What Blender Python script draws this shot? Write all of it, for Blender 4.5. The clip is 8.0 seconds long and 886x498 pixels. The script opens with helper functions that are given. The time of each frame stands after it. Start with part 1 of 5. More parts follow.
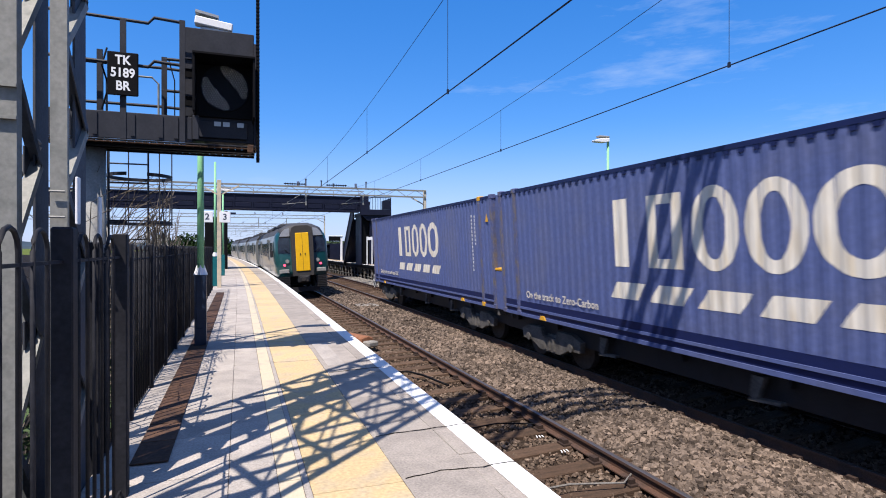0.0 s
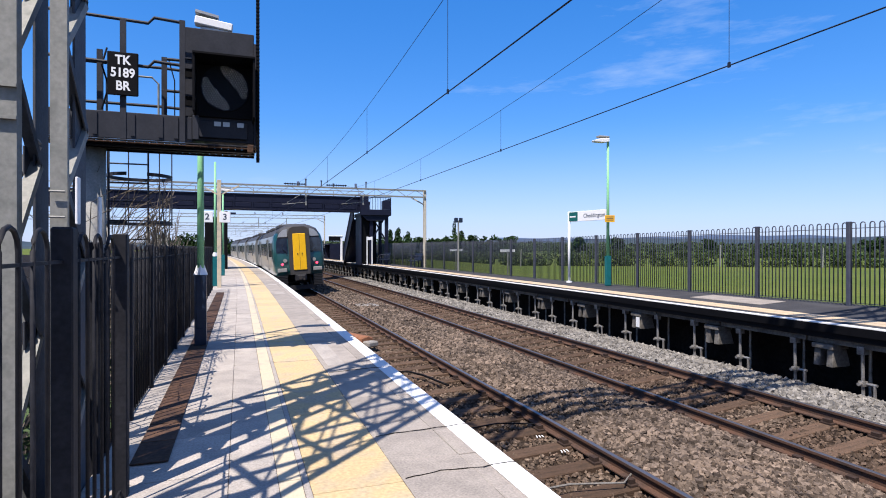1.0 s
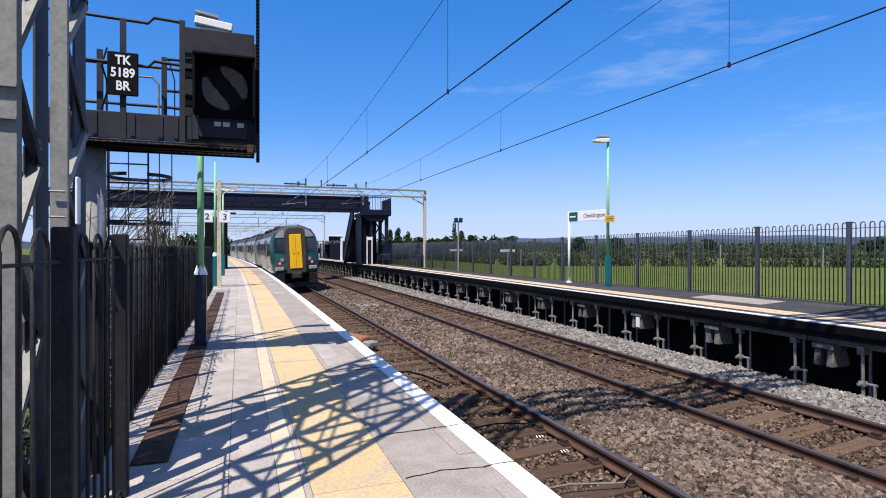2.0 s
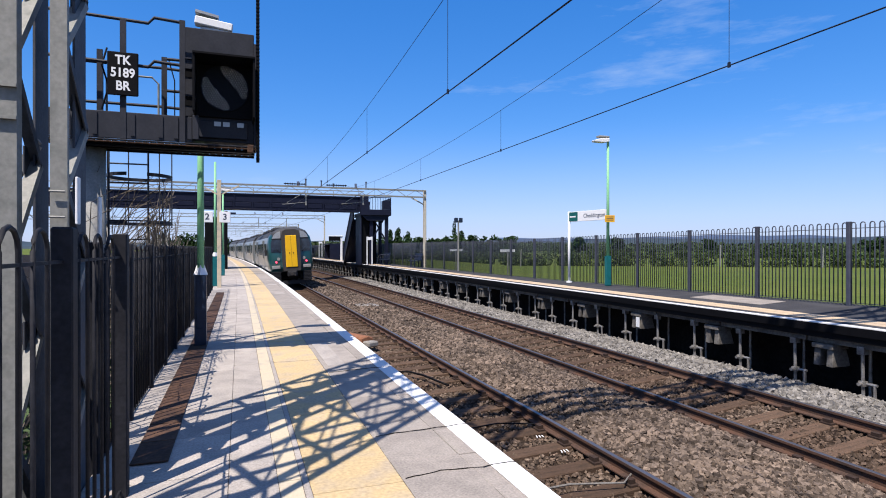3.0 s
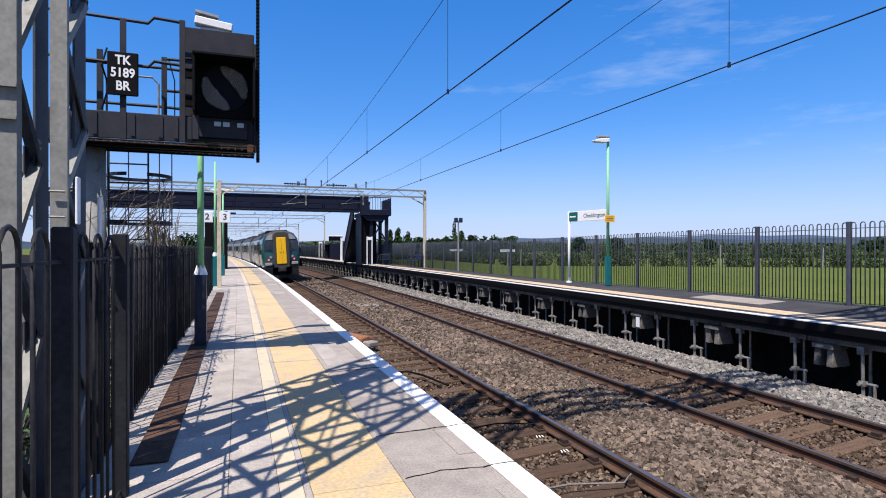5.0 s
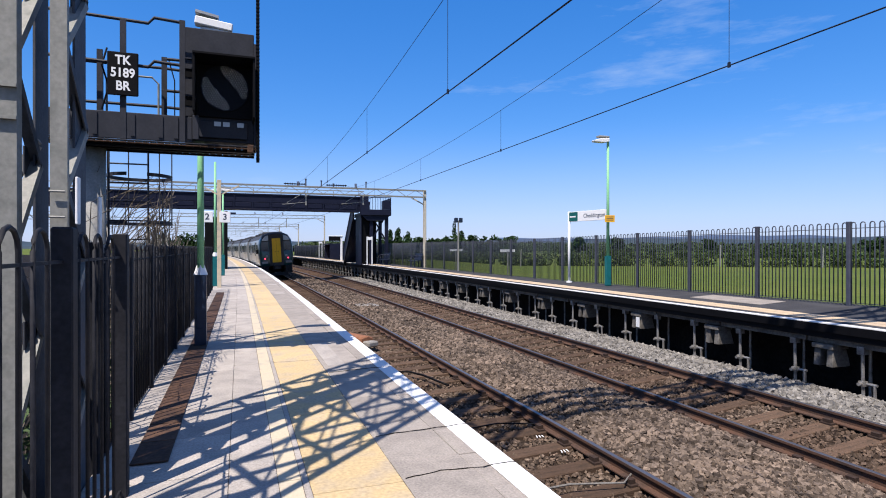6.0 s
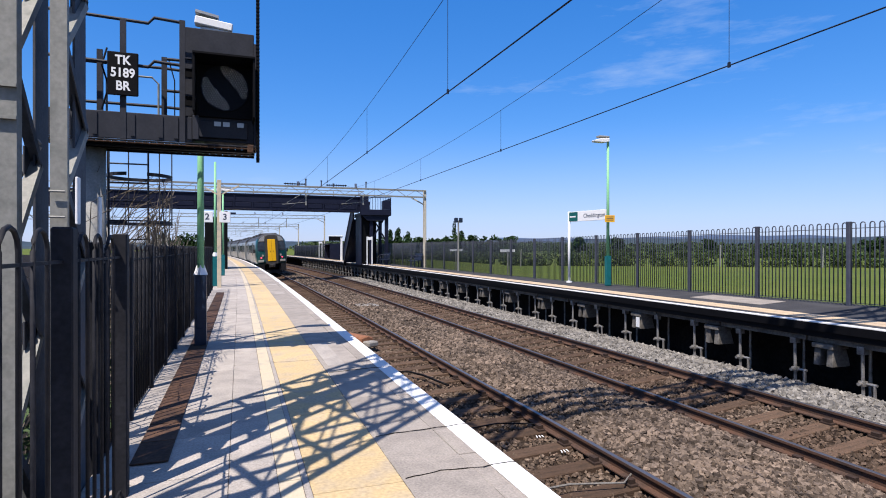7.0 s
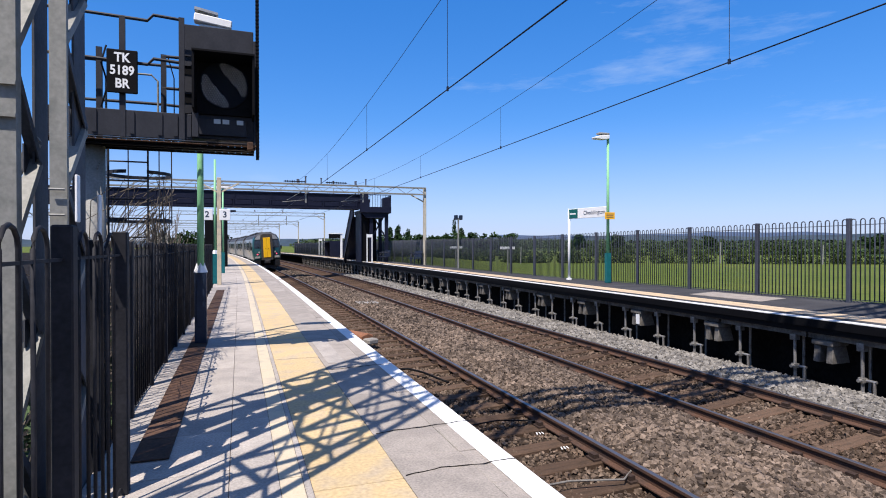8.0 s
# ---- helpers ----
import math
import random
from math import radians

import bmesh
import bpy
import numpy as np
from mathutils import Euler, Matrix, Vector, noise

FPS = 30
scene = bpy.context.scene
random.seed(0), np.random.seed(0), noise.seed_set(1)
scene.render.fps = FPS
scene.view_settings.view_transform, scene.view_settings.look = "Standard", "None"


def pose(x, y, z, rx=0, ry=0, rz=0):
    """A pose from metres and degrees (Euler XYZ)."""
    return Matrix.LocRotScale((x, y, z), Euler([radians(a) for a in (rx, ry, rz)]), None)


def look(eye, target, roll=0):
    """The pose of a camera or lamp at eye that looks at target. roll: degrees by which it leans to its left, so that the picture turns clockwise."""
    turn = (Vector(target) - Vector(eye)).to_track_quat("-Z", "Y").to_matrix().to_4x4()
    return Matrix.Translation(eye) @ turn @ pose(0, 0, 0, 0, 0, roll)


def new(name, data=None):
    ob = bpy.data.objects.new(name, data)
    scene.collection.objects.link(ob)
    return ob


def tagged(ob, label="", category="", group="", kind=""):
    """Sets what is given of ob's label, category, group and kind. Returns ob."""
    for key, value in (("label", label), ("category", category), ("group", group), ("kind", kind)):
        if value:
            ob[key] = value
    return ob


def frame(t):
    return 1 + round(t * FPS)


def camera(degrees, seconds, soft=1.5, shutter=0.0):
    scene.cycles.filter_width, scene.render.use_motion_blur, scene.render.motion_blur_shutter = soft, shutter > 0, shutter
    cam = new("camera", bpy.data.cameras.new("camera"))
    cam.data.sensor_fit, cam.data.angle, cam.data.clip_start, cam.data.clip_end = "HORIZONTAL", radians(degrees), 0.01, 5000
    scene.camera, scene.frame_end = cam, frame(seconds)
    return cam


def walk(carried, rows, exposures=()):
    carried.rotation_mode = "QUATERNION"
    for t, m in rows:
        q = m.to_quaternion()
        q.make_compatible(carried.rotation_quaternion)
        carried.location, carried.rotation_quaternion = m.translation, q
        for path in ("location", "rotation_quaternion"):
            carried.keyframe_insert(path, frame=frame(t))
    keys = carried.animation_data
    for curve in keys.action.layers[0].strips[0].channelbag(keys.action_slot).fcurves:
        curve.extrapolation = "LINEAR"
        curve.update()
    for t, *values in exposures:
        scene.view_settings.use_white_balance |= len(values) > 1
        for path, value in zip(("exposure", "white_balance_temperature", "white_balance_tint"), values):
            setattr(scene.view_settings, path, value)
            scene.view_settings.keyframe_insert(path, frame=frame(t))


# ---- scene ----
# Station platform on a gentle left-hand curve. x: across the tracks, y: along them, z = 0: near platform surface.
EYE = Vector((0, 0, 1.6))
YAW, PITCH = radians(19.8), -0.1146


def aim(tilt, roll=0.0):
    a = radians(PITCH + tilt)
    way = Vector((math.sin(YAW) * math.cos(a), math.cos(YAW) * math.cos(a), math.sin(a)))
    return look(EYE, EYE + way * 10, roll)


cam = camera(2 * math.degrees(math.atan(0.784)), 8.0, 1.0, 0.05)
walk(cam, [(0, aim(0)), (3.5, aim(0)), (7.05, aim(0)), (7.2, aim(-0.08)), (7.35, aim(-0.17)), (7.5, aim(-0.25, -0.05)), (7.7, aim(-0.26, -0.06)), (8.0, aim(-0.27, -0.08))],
     exposures=[(0, 0.66), (0.3, 0.74), (0.5, 0.78), (0.7, 0.76), (1.1, 0.68), (1.5, 0.62), (3.0, 0.57), (8.0, 0.57)])

# ---- light ----
SUN_EL = math.atan2(1, 0.4 * math.sqrt(2))
sun_data = bpy.data.lights.new("sun", "SUN")
sun_data.energy, sun_data.angle, sun_data.color = 5.0, radians(0.42), (1.0, 0.912, 0.845)
sun = new("sun", sun_data)
sun.matrix_world = look((-40, -40, 100), (0, 0, 0))
world = bpy.data.worlds.new("sky")
scene.world = world
world.use_nodes = True
wt = world.node_tree
sky = wt.nodes.new("ShaderNodeTexSky")
sky.sky_type, sky.sun_disc = "NISHITA", False
sky.sun_elevation, sky.sun_rotation = SUN_EL, radians(225)
sky.air_density, sky.dust_density, sky.ozone_density = 1.0, 0.15, 4.0
background = wt.nodes["Background"]
background.inputs["Strength"].default_value = 0.195
tone = wt.nodes.new("ShaderNodeHueSaturation")
tone.inputs["Saturation"].default_value = 1.76
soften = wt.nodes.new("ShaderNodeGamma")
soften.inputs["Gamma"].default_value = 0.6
tint = wt.nodes.new("ShaderNodeMix")
tint.data_type, tint.blend_type = "RGBA", "MULTIPLY"
tint.inputs["Factor"].default_value = 1.0
tint.inputs["B"].default_value = (0.70, 0.83, 1.17, 1)
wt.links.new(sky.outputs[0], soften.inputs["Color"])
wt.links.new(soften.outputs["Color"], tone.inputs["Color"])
wt.links.new(tone.outputs["Color"], tint.inputs["A"])
# thin cirrus wisps
where, bend, wisp, fade = wt.nodes.new("ShaderNodeTexCoord"), wt.nodes.new("ShaderNodeMapping"), wt.nodes.new("ShaderNodeTexNoise"), wt.nodes.new("ShaderNodeValToRGB")
bend.inputs["Scale"].default_value, bend.inputs["Rotation"].default_value = (1.6, 1.6, 8.0), (0.0, 0.22, 0.3)
wisp.inputs["Scale"].default_value, wisp.inputs["Detail"].default_value, wisp.inputs["Roughness"].default_value = 1.7, 7, 0.62
fade.color_ramp.elements[0].position, fade.color_ramp.elements[1].position = 0.60, 1.0
veil = wt.nodes.new("ShaderNodeMix")
veil.data_type = "RGBA"
veil.inputs["B"].default_value = (2.0, 2.5, 3.4, 1)
wt.links.new(where.outputs["Generated"], bend.inputs["Vector"])
wt.links.new(bend.outputs["Vector"], wisp.inputs["Vector"])
wt.links.new(wisp.outputs["Fac"], fade.inputs["Fac"])
wt.links.new(fade.outputs["Color"], veil.inputs["Factor"])
# pale lavender haze low over the horizon
split, low, haze = wt.nodes.new("ShaderNodeSeparateXYZ"), wt.nodes.new("ShaderNodeMapRange"), wt.nodes.new("ShaderNodeMix")
low.inputs["From Min"].default_value, low.inputs["From Max"].default_value = 0.0, 0.22
low.inputs["To Min"].default_value, low.inputs["To Max"].default_value = 0.52, 0.0
low.interpolation_type = "SMOOTHSTEP"
haze.data_type = "RGBA"
haze.inputs["B"].default_value = (1.9, 2.15, 3.5, 1)
wt.links.new(where.outputs["Generated"], split.inputs["Vector"])
wt.links.new(split.outputs["Z"], low.inputs["Value"])
wt.links.new(low.outputs["Result"], haze.inputs["Factor"])
wt.links.new(tint.outputs["Result"], haze.inputs["A"])
# whiter, brighter sky round the sun
toward, near_sun, aureole = wt.nodes.new("ShaderNodeVectorMath"), wt.nodes.new("ShaderNodeMapRange"), wt.nodes.new("ShaderNodeMix")
toward.operation = "DOT_PRODUCT"
toward.inputs[1].default_value = Vector((-0.4, -0.4, 1)).normalized()
near_sun.inputs["From Min"].default_value, near_sun.inputs["From Max"].default_value = 0.2, 1.0
near_sun.inputs["To Max"].default_value = 0.5
near_sun.interpolation_type = "SMOOTHSTEP"
aureole.data_type = "RGBA"
aureole.inputs["B"].default_value = (1.7, 1.8, 2.5, 1)
wt.links.new(where.outputs["Generated"], toward.inputs[0])
wt.links.new(toward.outputs["Value"], near_sun.inputs["Value"])
wt.links.new(near_sun.outputs["Result"], aureole.inputs["Factor"])
wt.links.new(haze.outputs["Result"], aureole.inputs["A"])
wt.links.new(aureole.outputs["Result"], veil.inputs["A"])
wt.links.new(veil.outputs["Result"], background.inputs["Color"])


# ---- materials ----
def mat(name, color, rough=0.7, metal=0.0, vary=0.25, grain=6.0, bump=0.2, fine=40.0, second=None, spread=0.45, rand=0.0, coat=0.0, island=0.0, stretch=None, depth=0.01, ground=False, gloss=0.3):
    """Principled surface: two scales of noise in colour, fine relief; second: stain or wear colour; rand: change from piece to piece."""
    m = bpy.data.materials.new(name)
    m.use_nodes = True
    t = m.node_tree
    n, l = t.nodes, t.links
    b = n["Principled BSDF"]
    b.inputs["Roughness"].default_value, b.inputs["Metallic"].default_value = rough, metal
    b.inputs["Coat Weight"].default_value = coat
    b.inputs["Specular IOR Level"].default_value = gloss
    co = n.new("ShaderNodeTexCoord")
    src = co.outputs["Object"]
    if ground:
        # stains run on from piece to piece
        src = n.new("ShaderNodeNewGeometry").outputs["Position"]
    if stretch:
        mp = n.new("ShaderNodeMapping")
        mp.inputs["Scale"].default_value = stretch
        l.new(src, mp.inputs["Vector"])
        src = mp.outputs["Vector"]
    big, small = n.new("ShaderNodeTexNoise"), n.new("ShaderNodeTexNoise")
    for node, scale, detail in ((big, grain, 5), (small, fine, 3)):
        node.inputs["Scale"].default_value, node.inputs["Detail"].default_value = scale, detail
        l.new(src, node.inputs["Vector"])
    col = n.new("ShaderNodeMix")
    col.data_type = "RGBA"
    ramp = n.new("ShaderNodeValToRGB")
    ramp.color_ramp.elements[0].position, ramp.color_ramp.elements[1].position = spread, min(1.0, spread + 0.22)
    l.new(big.outputs["Fac"], ramp.inputs["Fac"])
    l.new(ramp.outputs["Color"], col.inputs["Factor"])
    col.inputs["A"].default_value = (*color, 1)
    col.inputs["B"].default_value = (*(second or [c * (1 - vary) for c in color]), 1)
    hsv = n.new("ShaderNodeHueSaturation")
    l.new(col.outputs["Result"], hsv.inputs["Color"])
    mr = n.new("ShaderNodeMapRange")
    mr.inputs["To Min"].default_value, mr.inputs["To Max"].default_value = 1 - vary * 0.8, 1 + vary * 0.8
    mr.inputs["From Min"].default_value, mr.inputs["From Max"].default_value = 0.3, 0.7
    l.new(small.outputs["Fac"], mr.inputs["Value"])
    value = mr.outputs["Result"]
    for amount, node, sock in ((rand, "ShaderNodeObjectInfo", "Random"), (island, "ShaderNodeNewGeometry", "Random Per Island")):
        if amount:
            info, r2, mul = n.new(node), n.new("ShaderNodeMapRange"), n.new("ShaderNodeMath")
            r2.inputs["To Min"].default_value, r2.inputs["To Max"].default_value = 1 - amount, 1 + amount
            mul.operation = "MULTIPLY"
            l.new(info.outputs[sock], r2.inputs["Value"])
            l.new(r2.outputs["Result"], mul.inputs[0])
            l.new(value, mul.inputs[1])
            value = mul.outputs[0]
    l.new(value, hsv.inputs["Value"])
    l.new(hsv.outputs["Color"], b.inputs["Base Color"])
    if bump:
        bp = n.new("ShaderNodeBump")
        bp.inputs["Strength"].default_value, bp.inputs["Distance"].default_value = bump, depth
        l.new(small.outputs["Fac"], bp.inputs["Height"])
        l.new(bp.outputs["Normal"], b.inputs["Normal"])
    return m


def glow(name, color, strength):
    m = mat(name, color, 0.4, bump=0)
    b = m.node_tree.nodes["Principled BSDF"]
    b.inputs["Emission Color"].default_value, b.inputs["Emission Strength"].default_value = (*color, 1), strength
    return m


M = dict(
    grass=mat("grass", (0.0792, 0.1062, 0.018), 0.9, vary=0.25, grain=0.05, fine=1.2, bump=0.6, second=(0.0972, 0.1188, 0.0234), depth=0.1, gloss=0.1),
    crop=mat("crop", (0.034, 0.0612, 0.0136), 0.9, vary=0.35, grain=0.08, fine=1.5, bump=0.6, second=(0.0544, 0.0748, 0.0204), depth=0.1, gloss=0.1),
    ballast=mat("ballast_bed", (0.0392, 0.0268, 0.0189), 0.95, vary=0.5, grain=1.3, fine=24, bump=1.0, second=(0.0326, 0.0245, 0.0179), depth=0.05, gloss=0.1),
    stone=mat("ballast_stone", (0.106, 0.082, 0.064), 0.9, vary=0.35, grain=0.9, fine=30, bump=0.5, second=(0.158, 0.120, 0.092), island=0.7, gloss=0.1),
    stone_rust=mat("rust_stained_stone", (0.092, 0.064, 0.046), 0.9, vary=0.35, grain=1.1, fine=30, bump=0.5, second=(0.14, 0.105, 0.078), island=0.6, gloss=0.1),
    stone_clean=mat("clean_ballast_stone", (0.2016, 0.1886, 0.1692), 0.9, vary=0.3, grain=2, fine=30, bump=0.4, island=0.35),
    rail=mat("rusty_rail", (0.0935, 0.051, 0.034), 0.75, 0.2, vary=0.35, grain=3, fine=50, second=(0.0638, 0.0425, 0.034)),
    rail_top=mat("polished_rail", (0.204, 0.1904, 0.1836), 0.42, 0.8, vary=0.1, grain=2, bump=0.05),
    sleeper=mat("weathered_sleeper", (0.0949, 0.0612, 0.0416), 0.9, vary=0.35, grain=3, fine=25, bump=0.6, second=(0.0643, 0.0441, 0.0306), rand=0.3, stretch=(1, 6, 6), gloss=0.1),
    chair_iron=mat("chair_iron", (0.0476, 0.0306, 0.0238), 0.85, 0.3, vary=0.3),
    slab=mat("concrete_slab", (0.365, 0.328, 0.288), 0.9, vary=0.26, grain=3.4, fine=55, bump=0.45, second=(0.295, 0.268, 0.238), spread=0.42, rand=0.10, depth=0.006, ground=True),
    slab_dark=mat("weathered_coping", (0.295, 0.262, 0.226), 0.9, vary=0.26, grain=4.0, fine=60, bump=0.5, second=(0.245, 0.218, 0.19), rand=0.1, depth=0.006, ground=True, spread=0.42),
    yellow=mat("worn_yellow_paint", (0.485, 0.365, 0.195), 0.8, vary=0.2, grain=3.2, fine=34, bump=0.4, second=(0.40, 0.325, 0.225), spread=0.46, rand=0.06, depth=0.005, ground=True),
    cream=mat("worn_cream_paint", (0.50, 0.425, 0.30), 0.75, vary=0.1, grain=4, fine=50, second=(0.36, 0.32, 0.265), spread=0.49, depth=0.004, ground=True),
    white=mat("white_paint", (0.6688, 0.6644, 0.6424), 0.6, vary=0.07, grain=5, fine=40, bump=0.15, second=(0.5456, 0.528, 0.5016), spread=0.56),
    brick=mat("dark_brick", (0.068, 0.0544, 0.0476), 0.9, vary=0.4, grain=2, fine=12, bump=0.5, gloss=0.1),
    rustplank=mat("rusty_board", (0.0762, 0.0405, 0.0238), 0.9, vary=0.4, grain=5, fine=30, bump=0.6, second=(0.0333, 0.019, 0.0143), rand=0.25),
    fence=mat("slate_grey_fence_paint", (0.0442, 0.0503, 0.0714), 0.5, vary=0.2, grain=5, bump=0.1, second=(0.0578, 0.0626, 0.0816), rand=0.12),
    fence_near=mat("shade_dark_fence_paint", (0.0155, 0.016, 0.0195), 0.6, vary=0.25, grain=6, bump=0.12, second=(0.024, 0.0245, 0.029), rand=0.15, gloss=0.15),
    galv=mat("galvanised_steel", (0.232, 0.232, 0.212), 0.65, 0.1, vary=0.15, grain=9, fine=35, bump=0.1, second=(0.176, 0.18, 0.164)),
    concrete_post=mat("mast_paint", (0.4464, 0.4104, 0.3312), 0.8, vary=0.12, grain=3, fine=25, second=(0.36, 0.324, 0.2592)),
    signal=mat("signal_grey_paint", (0.0319, 0.0335, 0.0407), 0.5, vary=0.14, grain=5, bump=0.06, second=(0.0247, 0.0265, 0.0328), gloss=0.15),
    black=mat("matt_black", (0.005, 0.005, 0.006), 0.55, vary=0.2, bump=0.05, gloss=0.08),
    lens=mat("dark_signal_lens", (0.004, 0.006, 0.01), 0.6, vary=0.1, bump=0, coat=0.0, gloss=0.15),
    led=mat("clear_lamp_bead", (0.92, 0.93, 0.94), 0.3, vary=0.03, bump=0, gloss=0.5),
    alu=mat("weathered_aluminium", (0.4216, 0.4216, 0.408), 0.4, 0.6, vary=0.1, bump=0.05),
    post_grey=mat("signal_post_grey", (0.225, 0.225, 0.21), 0.65, 0.1, vary=0.2, grain=3, second=(0.2775, 0.27, 0.2475)),
    green=mat("light_green_paint", (0.22, 0.5, 0.26), 0.4, vary=0.08, bump=0.05, grain=3),
    teal=mat("teal_paint", (0.009, 0.12, 0.132), 0.4, vary=0.12, bump=0.05),
    navy=mat("dark_navy_paint", (0.0136, 0.0238, 0.0476), 0.4, vary=0.2, bump=0.05, grain=5),
    bridge=mat("dark_blue_grey_paint", (0.0085, 0.0105, 0.024), 0.5, vary=0.2, grain=2, bump=0.06, second=(0.011, 0.0135, 0.030), gloss=0.15),
    dark_shaded_steel=mat("dark_and_shaded_steel", (0.066, 0.072, 0.086), 0.7, 0.1, vary=0.2, grain=6, fine=35, bump=0.1, second=(0.048, 0.053, 0.064)),
    rust=mat("rusty_steel", (0.0884, 0.051, 0.034), 0.85, 0.2, vary=0.3, grain=3),
    wire=mat("overhead_wire", (0.03, 0.035, 0.05), 0.5, 0.5, vary=0.1, bump=0),
    sign_white=mat("sign_white", (0.7225, 0.731, 0.731), 0.4, vary=0.03, bump=0),
    sign_green=mat("sign_green", (0.0068, 0.0952, 0.0884), 0.4, vary=0.05, bump=0),
    sign_yellow=mat("sign_yellow", (0.68, 0.36, 0.024), 0.4, vary=0.06, bump=0),
    ink=mat("sign_ink", (0.0204, 0.034, 0.0612), 0.5, vary=0.05, bump=0),
    asphalt=mat("dark_asphalt", (0.0442, 0.0442, 0.0476), 0.95, vary=0.25, grain=1.4, fine=60, bump=0.4, second=(0.0612, 0.0612, 0.0646), depth=0.005, gloss=0.1),
    buff=mat("buff_tactile_paving", (0.52, 0.39, 0.245), 0.8, vary=0.16, grain=3, fine=30, bump=0.3, second=(0.42, 0.33, 0.23), ground=True),
    leaf_far=mat("hazed_and_dull_leaf", (0.050, 0.075, 0.034), 0.85, vary=0.3, grain=0.05, fine=0.6, bump=0, island=0.45, gloss=0.1),
    timber=mat("weathered_timber", (0.1275, 0.119, 0.1063), 0.9, vary=0.3, grain=4, fine=25, bump=0.4, second=(0.068, 0.0638, 0.0595), rand=0.2, gloss=0.15),
    scaffold=mat("scaffold_tube", (0.32, 0.312, 0.296), 0.5, 0.6, vary=0.25, grain=6, second=(0.2, 0.184, 0.168)),
    orange_block=mat("orange_brick", (0.2312, 0.102, 0.0544), 0.9, vary=0.3, grain=6),
    screen=mat("cab_windscreen", (0.010, 0.016, 0.030), 0.08, vary=0.3, grain=3, bump=0, second=(0.022, 0.034, 0.055), coat=0.2, gloss=0.5),
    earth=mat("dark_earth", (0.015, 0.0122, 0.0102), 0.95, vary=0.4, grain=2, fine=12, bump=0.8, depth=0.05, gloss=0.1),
    twig=mat("dry_twig", (0.1224, 0.102, 0.0775), 0.9, vary=0.3, grain=8),
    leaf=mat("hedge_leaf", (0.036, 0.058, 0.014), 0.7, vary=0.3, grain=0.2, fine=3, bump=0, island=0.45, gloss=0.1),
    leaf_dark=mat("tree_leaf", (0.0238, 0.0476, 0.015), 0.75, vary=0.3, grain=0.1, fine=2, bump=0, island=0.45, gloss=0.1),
    bark=mat("bark", (0.068, 0.0544, 0.0408), 0.95, vary=0.3),
    hill=mat("haze_tinted_hill", (0.026, 0.044, 0.062), 1.0, vary=0.25, grain=0.006, fine=0.03, bump=0, second=(0.042, 0.062, 0.068)),
    hill_far=mat("haze_blue_ridge", (0.055, 0.085, 0.145), 1.0, vary=0.12, grain=0.004, fine=0.02, bump=0),
    blue=mat("container_blue", (0.080, 0.106, 0.240), 0.5, vary=0.16, grain=0.8, fine=14, bump=0.05, second=(0.098, 0.116, 0.218), coat=0.0),
    blue_dark=mat("container_navy_and_shade", (0.009, 0.015, 0.0675), 0.45, vary=0.12, bump=0.05),
    blue_grime=mat("container_post_blue", (0.080, 0.095, 0.195), 0.55, vary=0.25, grain=5, fine=20, second=(0.136, 0.116, 0.104), spread=0.45),
    logo=mat("cream_vinyl", (0.672, 0.63, 0.5376), 0.55, vary=0.08, grain=3, fine=12, bump=0, second=(0.5712, 0.504, 0.3864), stretch=(1, 3, 0.5)),
    safety=mat("safety_yellow", (0.64, 0.336, 0.024), 0.55, vary=0.15, grain=8),
    bogie=mat("dusty_bogie_steel", (0.1088, 0.1011, 0.0902), 0.85, 0.1, vary=0.35, grain=4, fine=25, bump=0.3, second=(0.0544, 0.0501, 0.0458)),
    wheel_steel=mat("wheel_steel", (0.0476, 0.0422, 0.0374), 0.7, 0.3, vary=0.3),
    train_teal=mat("train_teal", (0.004, 0.046, 0.048), 0.3, vary=0.08, grain=2, bump=0, coat=0.4, gloss=0.5),
    train_grey=mat("train_silver", (0.195, 0.2063, 0.2063), 0.32, 0.25, vary=0.08, grain=1.5, bump=0.02, coat=0.3, gloss=0.5),
    train_roof=mat("train_roof_grey", (0.05, 0.052, 0.057), 0.65, vary=0.2, grain=2, second=(0.036, 0.037, 0.04)),
    train_dark=mat("train_charcoal", (0.0238, 0.0238, 0.0258), 0.5, vary=0.15, bump=0.03, gloss=0.15),
    train_yellow=mat("train_yellow", (0.72, 0.4, 0.008), 0.4, vary=0.05, bump=0.02),
    glass=mat("dark_train_glass", (0.0204, 0.0272, 0.034), 0.22, vary=0.1, bump=0, coat=0.0, gloss=0.5),
    gangway_grey=mat("gangway_grey", (0.0478, 0.0445, 0.0413), 0.6, vary=0.15, bump=0.03, gloss=0.15),
    red=glow("red_tail_light", (1.0, 0.06, 0.12), 1.8),
    bench=mat("bench_blue", (0.0102, 0.017, 0.0374), 0.5, vary=0.15, bump=0.05),
)


# ---- mesh helpers ----
def box(bm, x0, x1, y0, y1, z0, z1, m=None):
    vs = [bm.verts.new(p) for p in ((x0, y0, z0), (x1, y0, z0), (x1, y1, z0), (x0, y1, z0), (x0, y0, z1), (x1, y0, z1), (x1, y1, z1), (x0, y1, z1))]
    for f in ((3, 2, 1, 0), (4, 5, 6, 7), (0, 1, 5, 4), (1, 2, 6, 5), (2, 3, 7, 6), (3, 0, 4, 7)):
        bm.faces.new([vs[i] for i in f])
    if m is not None:
        for v in vs:
            v.co = m @ v.co
    return vs


